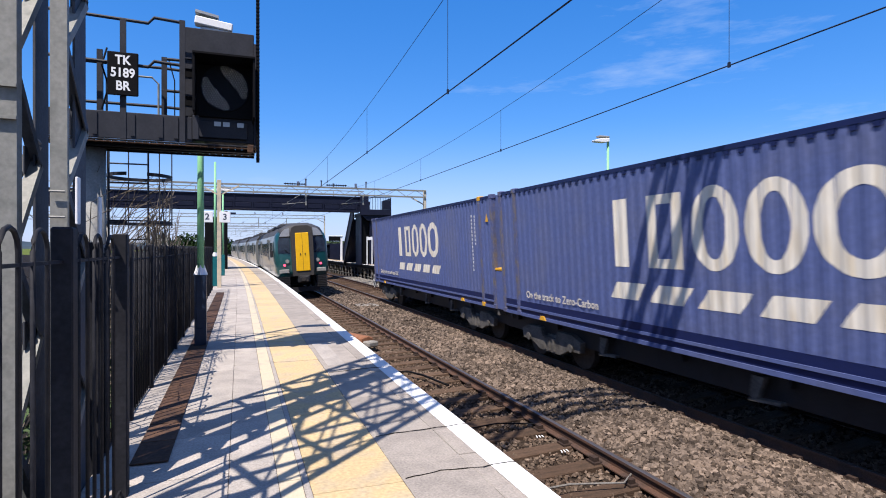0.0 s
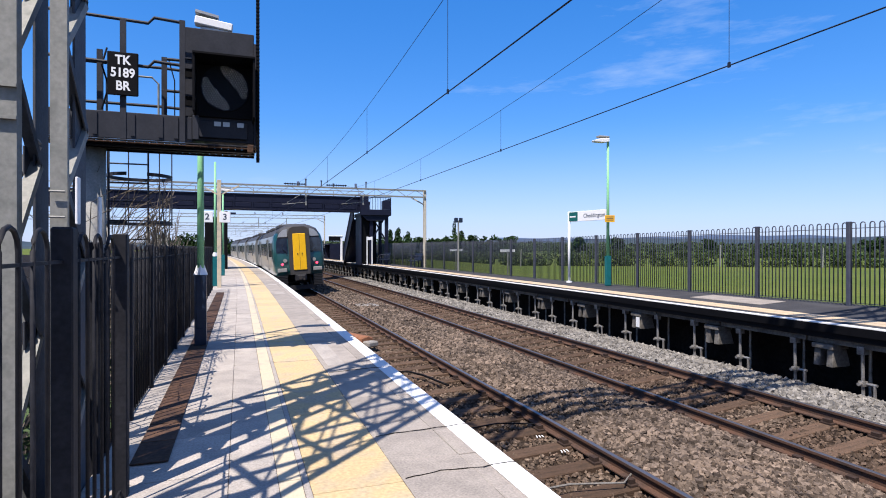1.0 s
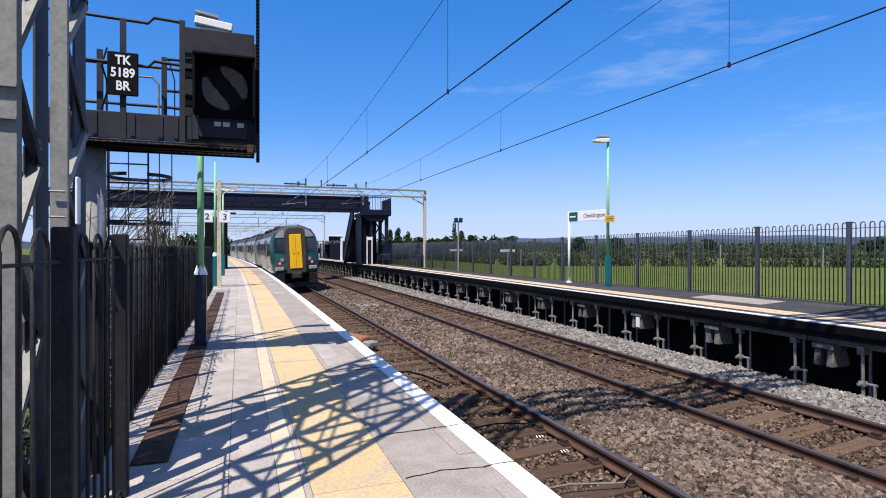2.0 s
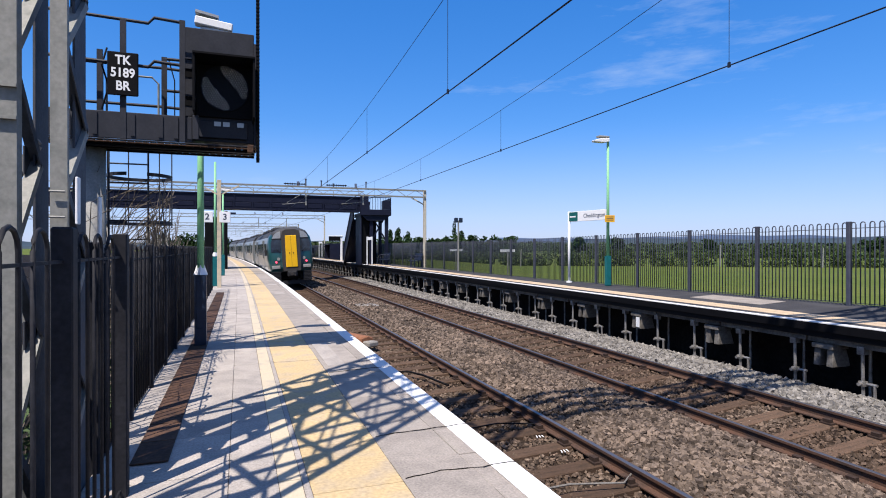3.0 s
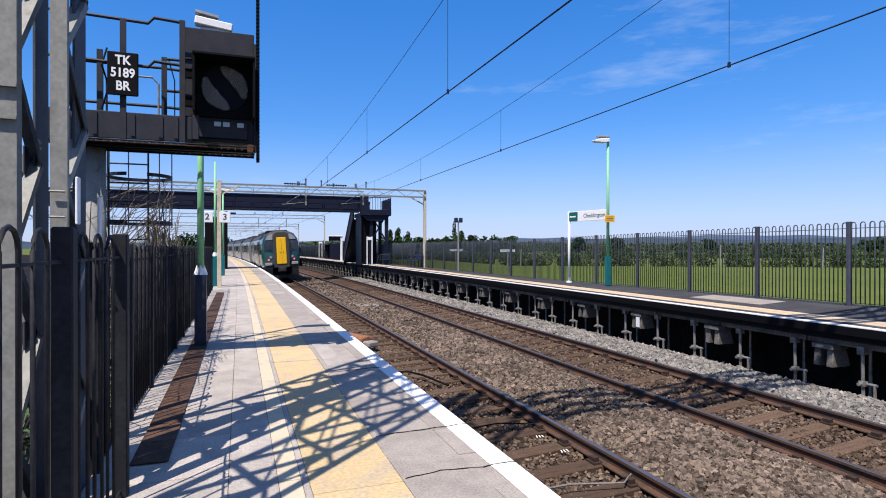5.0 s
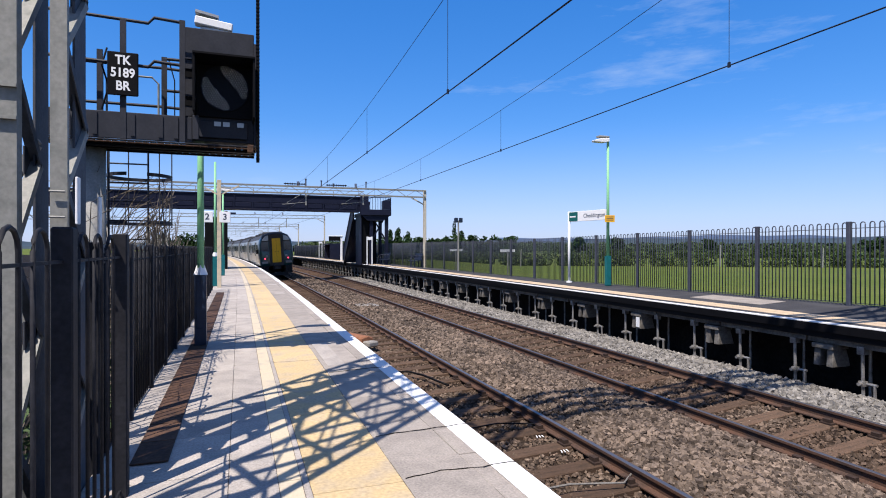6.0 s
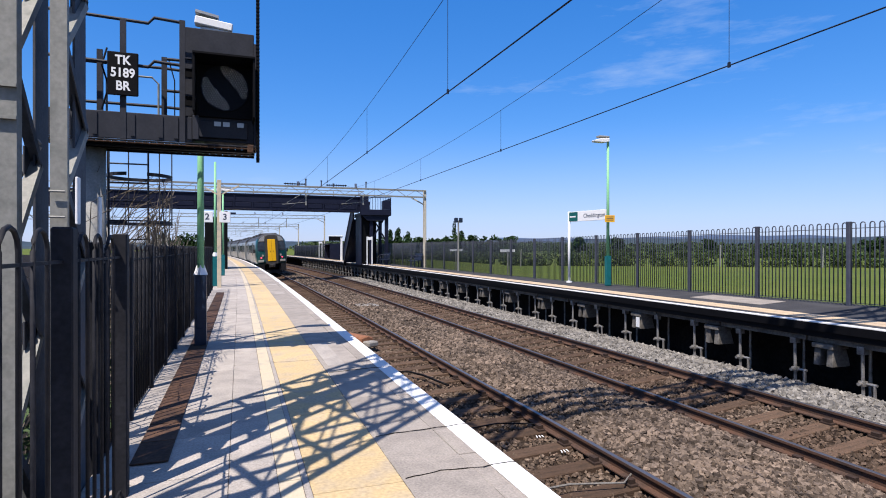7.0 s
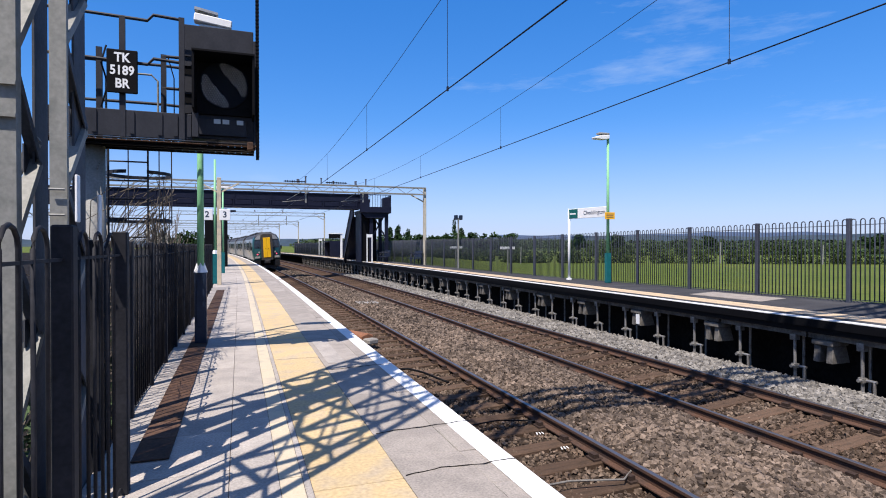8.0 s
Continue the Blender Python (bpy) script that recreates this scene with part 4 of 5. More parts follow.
    for a in (0, 60, 120, 180):
        bm = bmesh.new()
        x, y = -1.40 + math.cos(radians(a)) * 0.43, 1.0 + math.sin(radians(a)) * 0.43
        sweep(bm, (x, y, 1.9), (x, y, 3.1), 0.016, 0.01)
        part("cage_strap", bm, M["signal"], lad)


# ---- overhead line ----
def hang(s, base=5.3):
    return base + 0.9 * ((s - 27) / 20) ** 2 if s < 38 else base + 0.9 * ((s - 57) / 20) ** 2


def make_wires():
    for X, zc in ((3.4, 4.30), (7.2, 4.45)):
        w = thing("overhead_line", "dark overhead contact and catenary wires with droppers", "overhead wire", group="overhead lines")
        bm = bmesh.new()
        tube(bm, [at(X, s, zc) for s in stations(-20, 150, 6)], 0.0105, 6)
        part("contact_wire", bm, M["wire"], w)
        bm = bmesh.new()
        tube(bm, [at(X, s, hang(max(s, 2)) if s < 78 else 6) for s in stations(-20, 150, 3)], 0.006, 6)
        part("catenary_wire", bm, M["wire"], w)
        for s in (9.2, 15.8, 23.3, 31, 45, 54, 62) if X < 5 else (6.8, 15.0, 22.7, 31, 45, 54, 62):
            bm = bmesh.new()
            tube(bm, [at(X, s, zc), at(X, s, hang(s))], 0.005, 5)
            box(bm, X - drift(s) - 0.014, X - drift(s) + 0.014, s - 0.02, s + 0.02, zc - 0.03, zc + 0.05)
            part("dropper", bm, M["wire"], w)


def make_portal(s, x0, x1, top):
    g = thing("catenary_portal", "cream and grey lattice portal carrying the overhead line", "portal frame", Matrix.Translation((-drift(s), s, 0)), "portals")
    for X in (x0, x1):
        bm = bmesh.new()
        sweep(bm, (X, 0, -1.6), (X, 0, top + 0.05), 0.16, 0.30, (0, 1, 0))
        bevel(bm, 0.01)
        part("mast", bm, M["concrete_post"], g)
        bm = bmesh.new()
        d = 1 if X == x0 else -1
        sweep(bm, (X, 0, top - 1.0), (X + d * 1.0, 0, top - 0.5), 0.08, 0.08)
        part("knee_brace", bm, M["concrete_post"], g)
    for z in (top - 0.45, top):
        for y in (-0.2, 0.2):
            bm = bmesh.new()
            sweep(bm, (x0, y, z), (x1, y, z), 0.07, 0.07)
            part("chord", bm, M["galv"], g)
    n = int((x1 - x0) / 0.7)
    for k in range(n):
        a, b = x0 + (x1 - x0) * k / n, x0 + (x1 - x0) * (k + 1) / n
        bm = bmesh.new()
        sweep(bm, (a, -0.2, top - 0.45 if k % 2 else top), (b, -0.2, top if k % 2 else top - 0.45), 0.03, 0.03)
        part("lacing", bm, M["galv"], g)
    for X, zc in ((3.4, 4.30), (7.2, 4.42)) if x1 > 5 else ((x0 + 4, 4.3), (x0 + 8, 4.3), (x0 + 12, 4.3)):
        bm = bmesh.new()
        sweep(bm, (X + 0.9, 0, top - 0.5), (X + 0.9, 0, zc + 0.1), 0.09, 0.09)
        part("drop_bracket", bm, M["galv"], g)
        bm = bmesh.new()
        tube(bm, [(X + 0.9, 0, zc + 1.0), (X - 0.3, 0, zc + 0.25)], 0.025, 6)
        tube(bm, [(X + 0.9, 0, zc + 0.3), (X - 0.6, 0, zc + 0.12)], 0.02, 6)
        part("registration_arm", bm, M["galv"], g)
        bm = bmesh.new()
        for q in range(5):
            disc(bm, (X + 0.4, 0, top + 0.06 + q * 0.06), (0, 0, 1), 0.09, 0.03, 12)
        part("insulator", bm, M["rust"], g)


def make_feeder(s, top):
    """Dark insulators and pins along the top of the portal."""
    g = thing("feeder_insulators", "dark ribbed feeder insulators on top of the portal", "insulator", Matrix.Translation((-drift(s), s, top)))
    for x0, x1 in ((2.9, 4.3), (5.6, 7.0)):
        bm = bmesh.new()
        tube(bm, [(x0, 0, 0.16), (x1, 0, 0.16)], 0.03, 8)
        for k in range(9):
            disc(bm, (x0 + 0.1 + (x1 - x0 - 0.2) * k / 8, 0, 0.16), (1, 0, 0), 0.07, 0.04, 10)
        part("insulator", bm, M["black"], g)
    for x, h in ((4.3, 0.5), (5.3, 0.42), (6.1, 0.25), (8.3, 0.45)):
        bm = bmesh.new()
        tube(bm, [(x, 0, 0.03), (x, 0, h)], 0.04, 8)
        disc(bm, (x, 0, h), (0, 0, 1), 0.07, 0.05, 10)
        part("pin", bm, M["dark_shaded_steel"], g)


# ---- footbridge ----
def make_footbridge():
    s = 46
    g = thing("footbridge", "dark blue-grey steel footbridge with stair towers over the tracks", "footbridge", Matrix.Translation((-drift(s), s, 0)))
    def slab(name, x0, x1, y0, y1, z0, z1, mt="bridge", label="", bev=0.0, parent=None):
        bm = bmesh.new()
        box(bm, x0, x1, y0, y1, z0, z1)
        if bev:
            bevel(bm, bev)
        return part(name, bm, M[mt], parent or g, label)
    slab("deck", -14, 10.0, 0.1, 2.2, 4.72, 4.87)
    for y in (0.0, 2.2):
        slab("girder", -14, 10.0, y, y + 0.08, 4.7, 5.7)
        slab("flange", -14, 10.0, y - 0.08, y + 0.16, 5.7, 5.79)
        slab("flange", -14, 10.0, y - 0.08, y + 0.16, 4.62, 4.7)
        slab("kick_rail", -14, 10.0, y - 0.04, y, 5.15, 5.25)
    for k in range(18):
        slab("web_stiffener", -13.6 + 1.35 * k, -13.5 + 1.35 * k, -0.07, 0.0, 4.7, 5.15)
    for k in range(17):
        slab("web_panel", -13.46 + 1.35 * k, -12.28 + 1.35 * k, -0.035, -0.002, 4.75, 5.10, bev=0.015)
    for k in range(8):
        slab("upper_stiffener", -13.55 + 2.7 * k, -13.47 + 2.7 * k, -0.05, 0.0, 5.25, 5.70)
    slab("cable_tray", -14, 10.0, -0.16, -0.06, 4.53, 4.60)
    for k in range(5):
        slab("soffit_light", -0.2 + 2.2 * k, 0.5 + 2.2 * k, 0.3, 0.5, 4.52, 4.62, "post_grey", bev=0.01)
    slab("parapet_top", -14, 10.0, -0.02, 0.04, 6.2, 6.26, "galv")
    for k in range(12):
        slab("parapet_post", -13 + 2.05 * k, -12.95 + 2.05 * k, -0.02, 0.04, 5.79, 6.2, "galv")
    # landing on the far platform
    slab("landing", 9.7, 12.2, -0.4, 2.6, 4.25, 4.5, bev=0.03)
    slab("landing_girder", 9.6, 12.2, -0.45, -0.35, 4.3, 4.75)
    bm = bmesh.new()
    prism(bm, [(9.75, 4.25), (12.1, 4.25), (11.6, 3.85), (10.2, 3.85)], -0.3, 2.4)
    part("corbel", bm, M["bridge"], g, "tapered underside of the landing")
    slab("landing_girder", 12.1, 12.2, -0.4, 2.6, 4.3, 5.7)
    slab("tower_panel", 9.6, 10.3, -0.42, -0.34, 4.4, 5.9)
    for k in range(8):
        slab("baluster", 10.4 + 0.22 * k, 10.43 + 0.22 * k, -0.42, -0.39, 4.75, 5.75)
    slab("landing_rail", 10.3, 12.2, -0.44, -0.37, 5.72, 5.78)
    slab("landing_panel", 11.5, 12.1, -0.43, -0.40, 4.8, 5.5)
    for X, y in ((10.6, 0.0), (11.9, 0.0), (10.6, 2.3), (11.9, 2.3)):
        slab("column", X - 0.13, X + 0.13, y - 0.13, y + 0.13, -0.2, 4.3)
    slab("tower_wall", 9.75, 11.5, 2.0, 2.1, 0.2, 4.3, "black")
    slab("tower_front", 9.8, 10.9, 0.2, 0.28, 0.2, 4.3, "black")
    slab("tower_side", 9.72, 9.80, 0.0, 2.1, 0.2, 4.3)
    bm = bmesh.new()
    sweep(bm, (10.7, 0.05, 4.2), (11.8, 0.05, 2.3), 0.1, 0.1)
    sweep(bm, (11.8, 0.05, 4.2), (10.7, 0.05, 2.3), 0.1, 0.1)
    part("brace", bm, M["bridge"], g)
    # flight going away from the landing towards the tracks side
    flight = part("stair_flight", bmesh.new(), M["bridge"], g, "steep enclosed stair flight")
    for X in (9.55, 10.9):
        bm = bmesh.new()
        prism(bm, [(0, 0), (0.10, 0), (0.10, 1.5), (0, 1.5)], 0, 1)
        for v in bm.verts:
            f = v.co.y
            v.co = Vector((X + v.co.x, 2.4 + 4.6 * f, 4.1 - 4.0 * f + v.co.z))
        part("stringer", bm, M["bridge"], flight)
    for X in (9.52, 11.03):
        for dz in (0.0, 1.52):
            bm = bmesh.new()
            sweep(bm, (X, 2.4, 4.1 + dz), (X, 7.0, 0.1 + dz), 0.05, 0.09)
            part("stair_rail", bm, M["dark_shaded_steel"], flight)
    for k in range(22):
        f = k / 22
        bm = bmesh.new()
        box(bm, 9.65, 10.95, 2.4 + 4.6 * f, 2.7 + 4.6 * f, 4.2 - 4.0 * f, 4.24 - 4.0 * f)
        part("tread", bm, M["bridge"], flight)
    bm = bmesh.new()
    prism(bm, [(9.6, 0), (10.98, 0), (10.98, 0.12), (9.6, 0.12)], 0, 1)
    for v in bm.verts:
        f = v.co.y
        v.co.y, v.co.z = 2.4 + 4.6 * f, 3.95 - 4.0 * f + v.co.z
    part("soffit", bm, M["bridge"], flight)
    # near-platform tower
    slab("tower", -2.1, -0.75, 0.0, 2.4, -0.1, 3.95, "black", "dark stair tower")
    slab("column", -0.72, -0.5, -0.2, 0.1, -0.1, 4.4, "black")
    slab("soffit_lamp", -0.9, 0.1, -0.1, 0.2, 4.15, 4.3, "bridge")


# ---- platform furniture ----
def lamp_post(m, h, base_h, base_mat, arms, base_w=0.17, collar=True, group="lamp posts"):
    g = thing("lamp_post", "light green steel lamp post with a dark teal base box", "lamp post", m, group)
    bm = bmesh.new()
    box(bm, -base_w / 2, base_w / 2, -base_w / 2, base_w / 2, 0, base_h)
    bevel(bm, 0.012, 2)
    b = part("base_box", bm, M[base_mat], g, "tall painted base box")
    bm = bmesh.new()
    box(bm, -base_w * 0.33, base_w * 0.33, -base_w / 2 - 0.006, -base_w / 2, base_h * 0.25, base_h * 0.9)
    bevel(bm, 0.003)
    part("access_door", bm, M[base_mat], b)
    if collar:
        bm = bmesh.new()
        tube(bm, [(0, 0, base_h), (0, 0, base_h + 0.16)], base_w * 0.62, 4, base_w * 0.32)
        part("collar", bm, M["sign_white"], g, "white cone collar")
    bm = bmesh.new()
    tube(bm, [(0, 0, base_h), (0, 0, h)], 0.055, 14, 0.045)
    part("pole", bm, M["green"], g, "light green pole", True)
    for d in arms:
        bm = bmesh.new()
        prism(bm, [(0, 0), (0.0, 0.12), (d * 0.35, 0.10), (d * 0.62, 0.02), (d * 0.60, -0.03), (d * 0.2, -0.04)], -0.11, 0.11)
        bevel(bm, 0.015)
        for v in bm.verts:
            v.co.z += h
        head = part("lantern", bm, M["sign_white"], g, "pale grey lantern")
        bm = bmesh.new()
        box(bm, min(0, d * 0.42), max(0, d * 0.42), -0.10, 0.10, h + 0.13, h + 0.2)
        bevel(bm, 0.01)
        part("lantern_lid", bm, M["post_grey"], head, "dark grey lid")
    return g


def make_furniture():
    lamp_post(pose(-0.60, 10.05, 0), 4.4, 1.16, "navy", (1,), 0.18)
    lamp_post(Matrix.Translation(at(-0.92, 25.5)), 5.2, 1.25, "teal", (), 0.22)
    lamp_post(Matrix.Translation(at(-0.75, 35)), 4.9, 1.2, "teal", (-1, 1), 0.2, False)
    lamp_post(Matrix.Translation((12.2, 16.75, 0.27)), 5.05, 1.05, "teal", (-1,), 0.17, False)
    # platform numbers hung on a cream mast
    g = thing("platform_number_post", "cream post with two white platform number boards", "sign post", Matrix.Translation(at(-0.74, 24.6)))
    bm = bmesh.new()
    box(bm, -0.08, 0.08, -0.08, 0.08, 0, 4.35)
    bevel(bm, 0.012)
    part("post", bm, M["cream"], g)
    for d in (-1, 1):
        bm = bmesh.new()
        sweep(bm, (0, 0, 3.72), (d * 0.75, 0, 4.15), 0.05, 0.05)
        part("bracket", bm, M["cream"], g)
        bm = bmesh.new()
        box(bm, -0.21, 0.21, -0.03, 0.03, -0.22, 0.22)
        bevel(bm, 0.012)
        board = part("number_board", bm, M["sign_white"], g, "white board with a dark numeral")
        board.location = (-0.44 if d < 0 else 0.22, -0.14, 2.84)
        lettering("numeral", "2" if d < 0 else "3", 0.34, M["ink"], board, Matrix.Translation((0, -0.032, 0)) @ FACE_CAM, bold=0.006)
    # station name board
    g = thing("station_name_sign", "white station name board with dark green end panel", "station sign", pose(12.05, 19.0, 0.25, 0, 0, -80))
    bm = bmesh.new()
    tube(bm, [(0, 0, 0), (0, 0, 2.75)], 0.05, 12)
    part("post", bm, M["sign_white"], g, smooth=True)
    bm = bmesh.new()
    box(bm, -0.02, 2.05, -0.03, 0.03, 2.36, 2.74)
    bevel(bm, 0.008)
    board = part("board", bm, M["sign_white"], g)
    bm = bmesh.new()
    box(bm, 0.0, 0.5, -0.036, -0.03, 2.38, 2.72)
    p = part("end_panel", bm, M["sign_green"], board, "dark green panel")
    bm = bmesh.new()
    box(bm, 0.08, 0.4, -0.04, -0.036, 2.52, 2.57)
    part("emblem", bm, M["sign_white"], p, "small pale mark")
    lettering("name_lettering", "Cheddington", 0.215, M["ink"], board, Matrix.Translation((1.36, -0.034, 2.55)) @ FACE_CAM, squeeze=0.95)
    bm = bmesh.new()
    tube(bm, [(0, 0, 0), (0, 0, 0.06)], 0.11, 12)
    part("foot", bm, M["sign_white"], g)
    bm = bmesh.new()
    box(bm, -0.17, 0.17, -0.01, 0.01, -0.12, 0.12)
    bevel(bm, 0.004)
    n = thing("warning_sign", "small orange-yellow notice with dark bars on the lamp post", "notice", pose(12.17, 16.6, 2.62, 0, 0, -20))
    b = part("plate", bm, M["sign_yellow"], n)
    for z in (0.05, -0.01, -0.06):
        bm = bmesh.new()
        box(bm, -0.12, 0.12, -0.013, -0.01, z, z + 0.022)
        part("text_bar", bm, M["ink"], b)
    # camera pole, information frame, benches and a shelter on the far platform
    g = thing("camera_pole", "slim grey pole with a pair of dark cameras", "camera pole", pose(12.2, 31.2, 0.22))
    bm = bmesh.new()
    tube(bm, [(0, 0, 0), (0, 0, 3.0)], 0.05, 10)
    part("pole", bm, M["galv"], g)
    for d in (-0.15, 0.15):
        bm = bmesh.new()
        box(bm, d - 0.09, d + 0.09, -0.12, 0.12, 2.88, 3.16)
        bevel(bm, 0.03)
        part("camera_housing", bm, M["navy"], g)
    for X, s in ((10.05, 44.3), (12.2, 80.0)):
        g = thing("information_frame", "white tubular information frame", "information stand", Matrix.Translation(at(X, s, 0.25)), "information frames")
        for x in (-0.2, 0.2):
            bm = bmesh.new()
            box(bm, x - 0.035, x + 0.035, -0.04, 0.04, 0, 2.25)
            part("upright", bm, M["sign_white"], g)
        bm = bmesh.new()
        box(bm, -0.165, 0.165, -0.03, 0.03, 1.98, 2.22)
        part("header", bm, M["sign_white"], g)
    for X, s in ((12.0, 38.8), (11.3, 44.7), (11.8, 50.5), (11.6, 54.5)):
        g = thing("bench", "dark blue metal platform bench with curved arms", "bench", Matrix.Translation(at(X, s, 0.22)) @ pose(0, 0, 0, 0, 0, -90), "platform benches")
        bm = bmesh.new()
        box(bm, -0.9, 0.9, -0.25, 0.25, 0.42, 0.47)
        bevel(bm, 0.01)
        part("seat", bm, M["bench"], g)
        bm = bmesh.new()
        box(bm, -0.9, 0.9, 0.0, 0.05, 0.0, 0.5, Matrix.Translation((0, 0.22, 0.5)) @ pose(0, 0, 0, -12, 0, 0))
        bevel(bm, 0.01)
        part("backrest", bm, M["bench"], g)
        for x in (-0.9, 0, 0.9):
            bm = bmesh.new()
            tube(bm, [(x, -0.28, 0), (x, -0.28, 0.6), (x, -0.1, 0.78), (x, 0.2, 0.85), (x, 0.3, 0.6), (x, 0.3, 0)], 0.03, 6)
            part("leg_frame", bm, M["bench"], g)
    g = thing("departure_display", "dark departure display on a white post", "display", Matrix.Translation(at(10.9, 60, 0.22)))
    bm = bmesh.new()
    box(bm, -0.1, 0.1, -0.1, 0.1, 0, 2.6)
    part("post", bm, M["sign_white"], g)
    bm = bmesh.new()
    box(bm, -1.3, -0.14, -0.15, 0.15, 2.12, 2.58)
    bevel(bm, 0.02)
    part("display_case", bm, M["black"], g)
    bm = bmesh.new()
    box(bm, -1.35, 0.2, -0.17, 0.17, 2.6, 2.67)
    bevel(bm, 0.02)
    part("display_hood", bm, M["sign_white"], g, "white hood over the display")
    g = thing("waiting_shelter", "small dark waiting shelter with a flat roof", "shelter", Matrix.Translation(at(11.6, 66, 0.22)))
    for nm, b in (("roof", (-1.3, 1.0, -2, 2, 1.75, 1.88)), ("back_panel", (0.85, 0.95, -2, 2, 0, 1.75)), ("end_panel", (-1.1, 0.95, -2, -1.92, 0.1, 1.75)), ("end_panel", (-1.1, 0.95, 1.92, 2, 0.1, 1.75))):
        bm = bmesh.new()
        box(bm, *b)
        part(nm, bm, M["bridge"], g)
    for X, s in ((13.6, 27.5), (13.9, 36.0)):
        g = thing("sign_board", "small pale sign board on a post beyond the fence", "sign", pose(X, s, -1.6), "boards beyond the fence")
        bm = bmesh.new()
        box(bm, -0.03, 0.03, -0.03, 0.03, 0, 3.05)
        part("post", bm, M["galv"], g)
        bm = bmesh.new()
        box(bm, -0.45, 0.45, -0.03, 0.0, 2.98, 3.12)
        part("board", bm, M["sign_white"], g)
    # brick remains and cables by the track
    g = thing("broken_block", "broken orange-brown concrete block lying beside the rail", "rubble", pose(2.95, 15.1, -0.98, 0, 0, 25))
    bm = bmesh.new()
    prism(bm, [(-0.22, 0), (0.24, 0), (0.2, 0.2), (0.02, 0.27), (-0.2, 0.22)], -0.5, 0.5)
    bevel(bm, 0.03)
    part("block", bm, M["orange_block"], g)
    bm = bmesh.new()
    box(bm, -0.15, 0.18, -0.75, -0.45, 0, 0.14)
    bevel(bm, 0.03)
    part("block_end", bm, M["stone_clean"], g)
    for k, (pts, mt) in enumerate(((((2.1, 5.6, -1.02), (2.7, 5.3, -0.98), (3.4, 5.35, -0.99), (4.0, 5.2, -1.0), (4.4, 5.5, -1.0)), "stone_clean"), (((2.2, 7.8, -1.0), (3.0, 7.5, -1.0), (3.6, 7.6, -1.0), (4.1, 7.4, -1.0)), "black"))):
        bm = bmesh.new()
        tube(bm, pts, 0.011, 6)
        solid("track_cable", bm, M[mt], "loose signalling cable lying over the ballast", "cable")
    bm = bmesh.new()
    tube(bm, [(3.75, 10.1, -1.02), (3.62, 10.35, -0.99), (3.5, 10.9, -0.98), (3.3, 11.35, -0.98), (3.05, 11.4, -0.99), (2.85, 11.0, -1.0), (2.7, 10.5, -1.03)], 0.022, 8)
    solid("hose", bm, M["black"], "black rubber hose looped over the sleepers", "hose", smooth=True)
    # painted marks on the sleepers
    for x, y in ((4.02, 7.1), (4.04, 6.48), (4.05, 5.88)):
        g = thing("paint_mark", "short white chalked mark on a sleeper", "painted mark", pose(x, y, -1.087))
        bm = bmesh.new()
        for q in range(3):
            sweep(bm, (-0.06 + 0.05 * q, -0.04, 0.003), (-0.03 + 0.04 * q, 0.04, 0.003), 0.016, 0.006)
        part("strokes", bm, M["white"], g)


def make_field_poles():
    for x, y, h in ((77.5, 75.0, 3.7), (88.5, 65.0, 3.2), (45.0, 86.0, 3.0)):
        g = thing("field_pole", "slim pale wooden pole standing at the pasture hedge", "pole", pose(x, y, -1.7, 1.2, 0.6, 0), "poles in the pasture")
        bm = bmesh.new()
        tube(bm, [(0, 0, 0), (0, 0, h)], 0.10, 8, 0.08)
        part("pole", bm, M["post_grey"], g)
        bm = bmesh.new()
        tube(bm, [(0, 0, h), (0, 0, h + 0.06)], 0.10, 8, 0.04)
        part("cap", bm, M["galv"], g)


def make_scrub():
    """Dry bramble stems and low leaves behind the near fence."""
    rng = random.Random(33)
    for cx, cy, n, h in ((-1.75, 7.6, 40, 2.0), (-1.78, 8.6, 80, 2.7), (-1.95, 9.7, 70, 3.1), (-1.75, 11.5, 60, 2.4), (-1.6, 5.6, 30, 1.3), (-1.7, 10.5, 40, 1.4), (-1.8, 14.5, 30, 1.3)):
        bm = bmesh.new()
        for k in range(n):
            x, y = cx + rng.uniform(-0.3, 0.3), cy + rng.uniform(-0.9, 0.9)
            pts, p = [], Vector((x, y, -0.4))
            d = Vector((rng.uniform(-0.15, 0.6), rng.uniform(-0.3, 0.3), 1))
            for q in range(7):
                pts.append(p.copy())
                p = p + d.normalized() * h * rng.uniform(0.14, 0.24)
                d += Vector((rng.uniform(-0.12, 0.32), rng.uniform(-0.3, 0.3), -0.14 * q * 0.6))
                p.x = min(p.x, -1.04)
            tube(bm, pts, 0.011, 4, 0.004)
        tagged(solid("bramble", bm, M["twig"], "tangle of dry bare bramble stems behind the fence", "bramble"), kind="stuff")
    cs = [(-1.5 + rng.uniform(-0.35, 0.2), 2.4 + 0.33 * k, 0.1 + rng.uniform(-0.2, 0.25), 0.3, 0.35, 0.35 + rng.uniform(0, 0.3)) for k in range(50)]
    me = leaf_cloud(cs, 6000, 0.045, 3)
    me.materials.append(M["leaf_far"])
    tagged(new("scrub", me), "low dull green weeds and scrub behind the fence", "scrub", kind="stuff")


# ---- departing passenger train ----
PROFILE = [(-1.30, 0.95), (-1.385, 1.25), (-1.395, 2.0), (-1.37, 2.75), (-1.27, 3.15), (-1.02, 3.47), (-0.6, 3.68), (0, 3.76), (0.6, 3.68), (1.02, 3.47), (1.27, 3.15), (1.37, 2.75), (1.395, 2.0), (1.385, 1.25), (1.30, 0.95)]


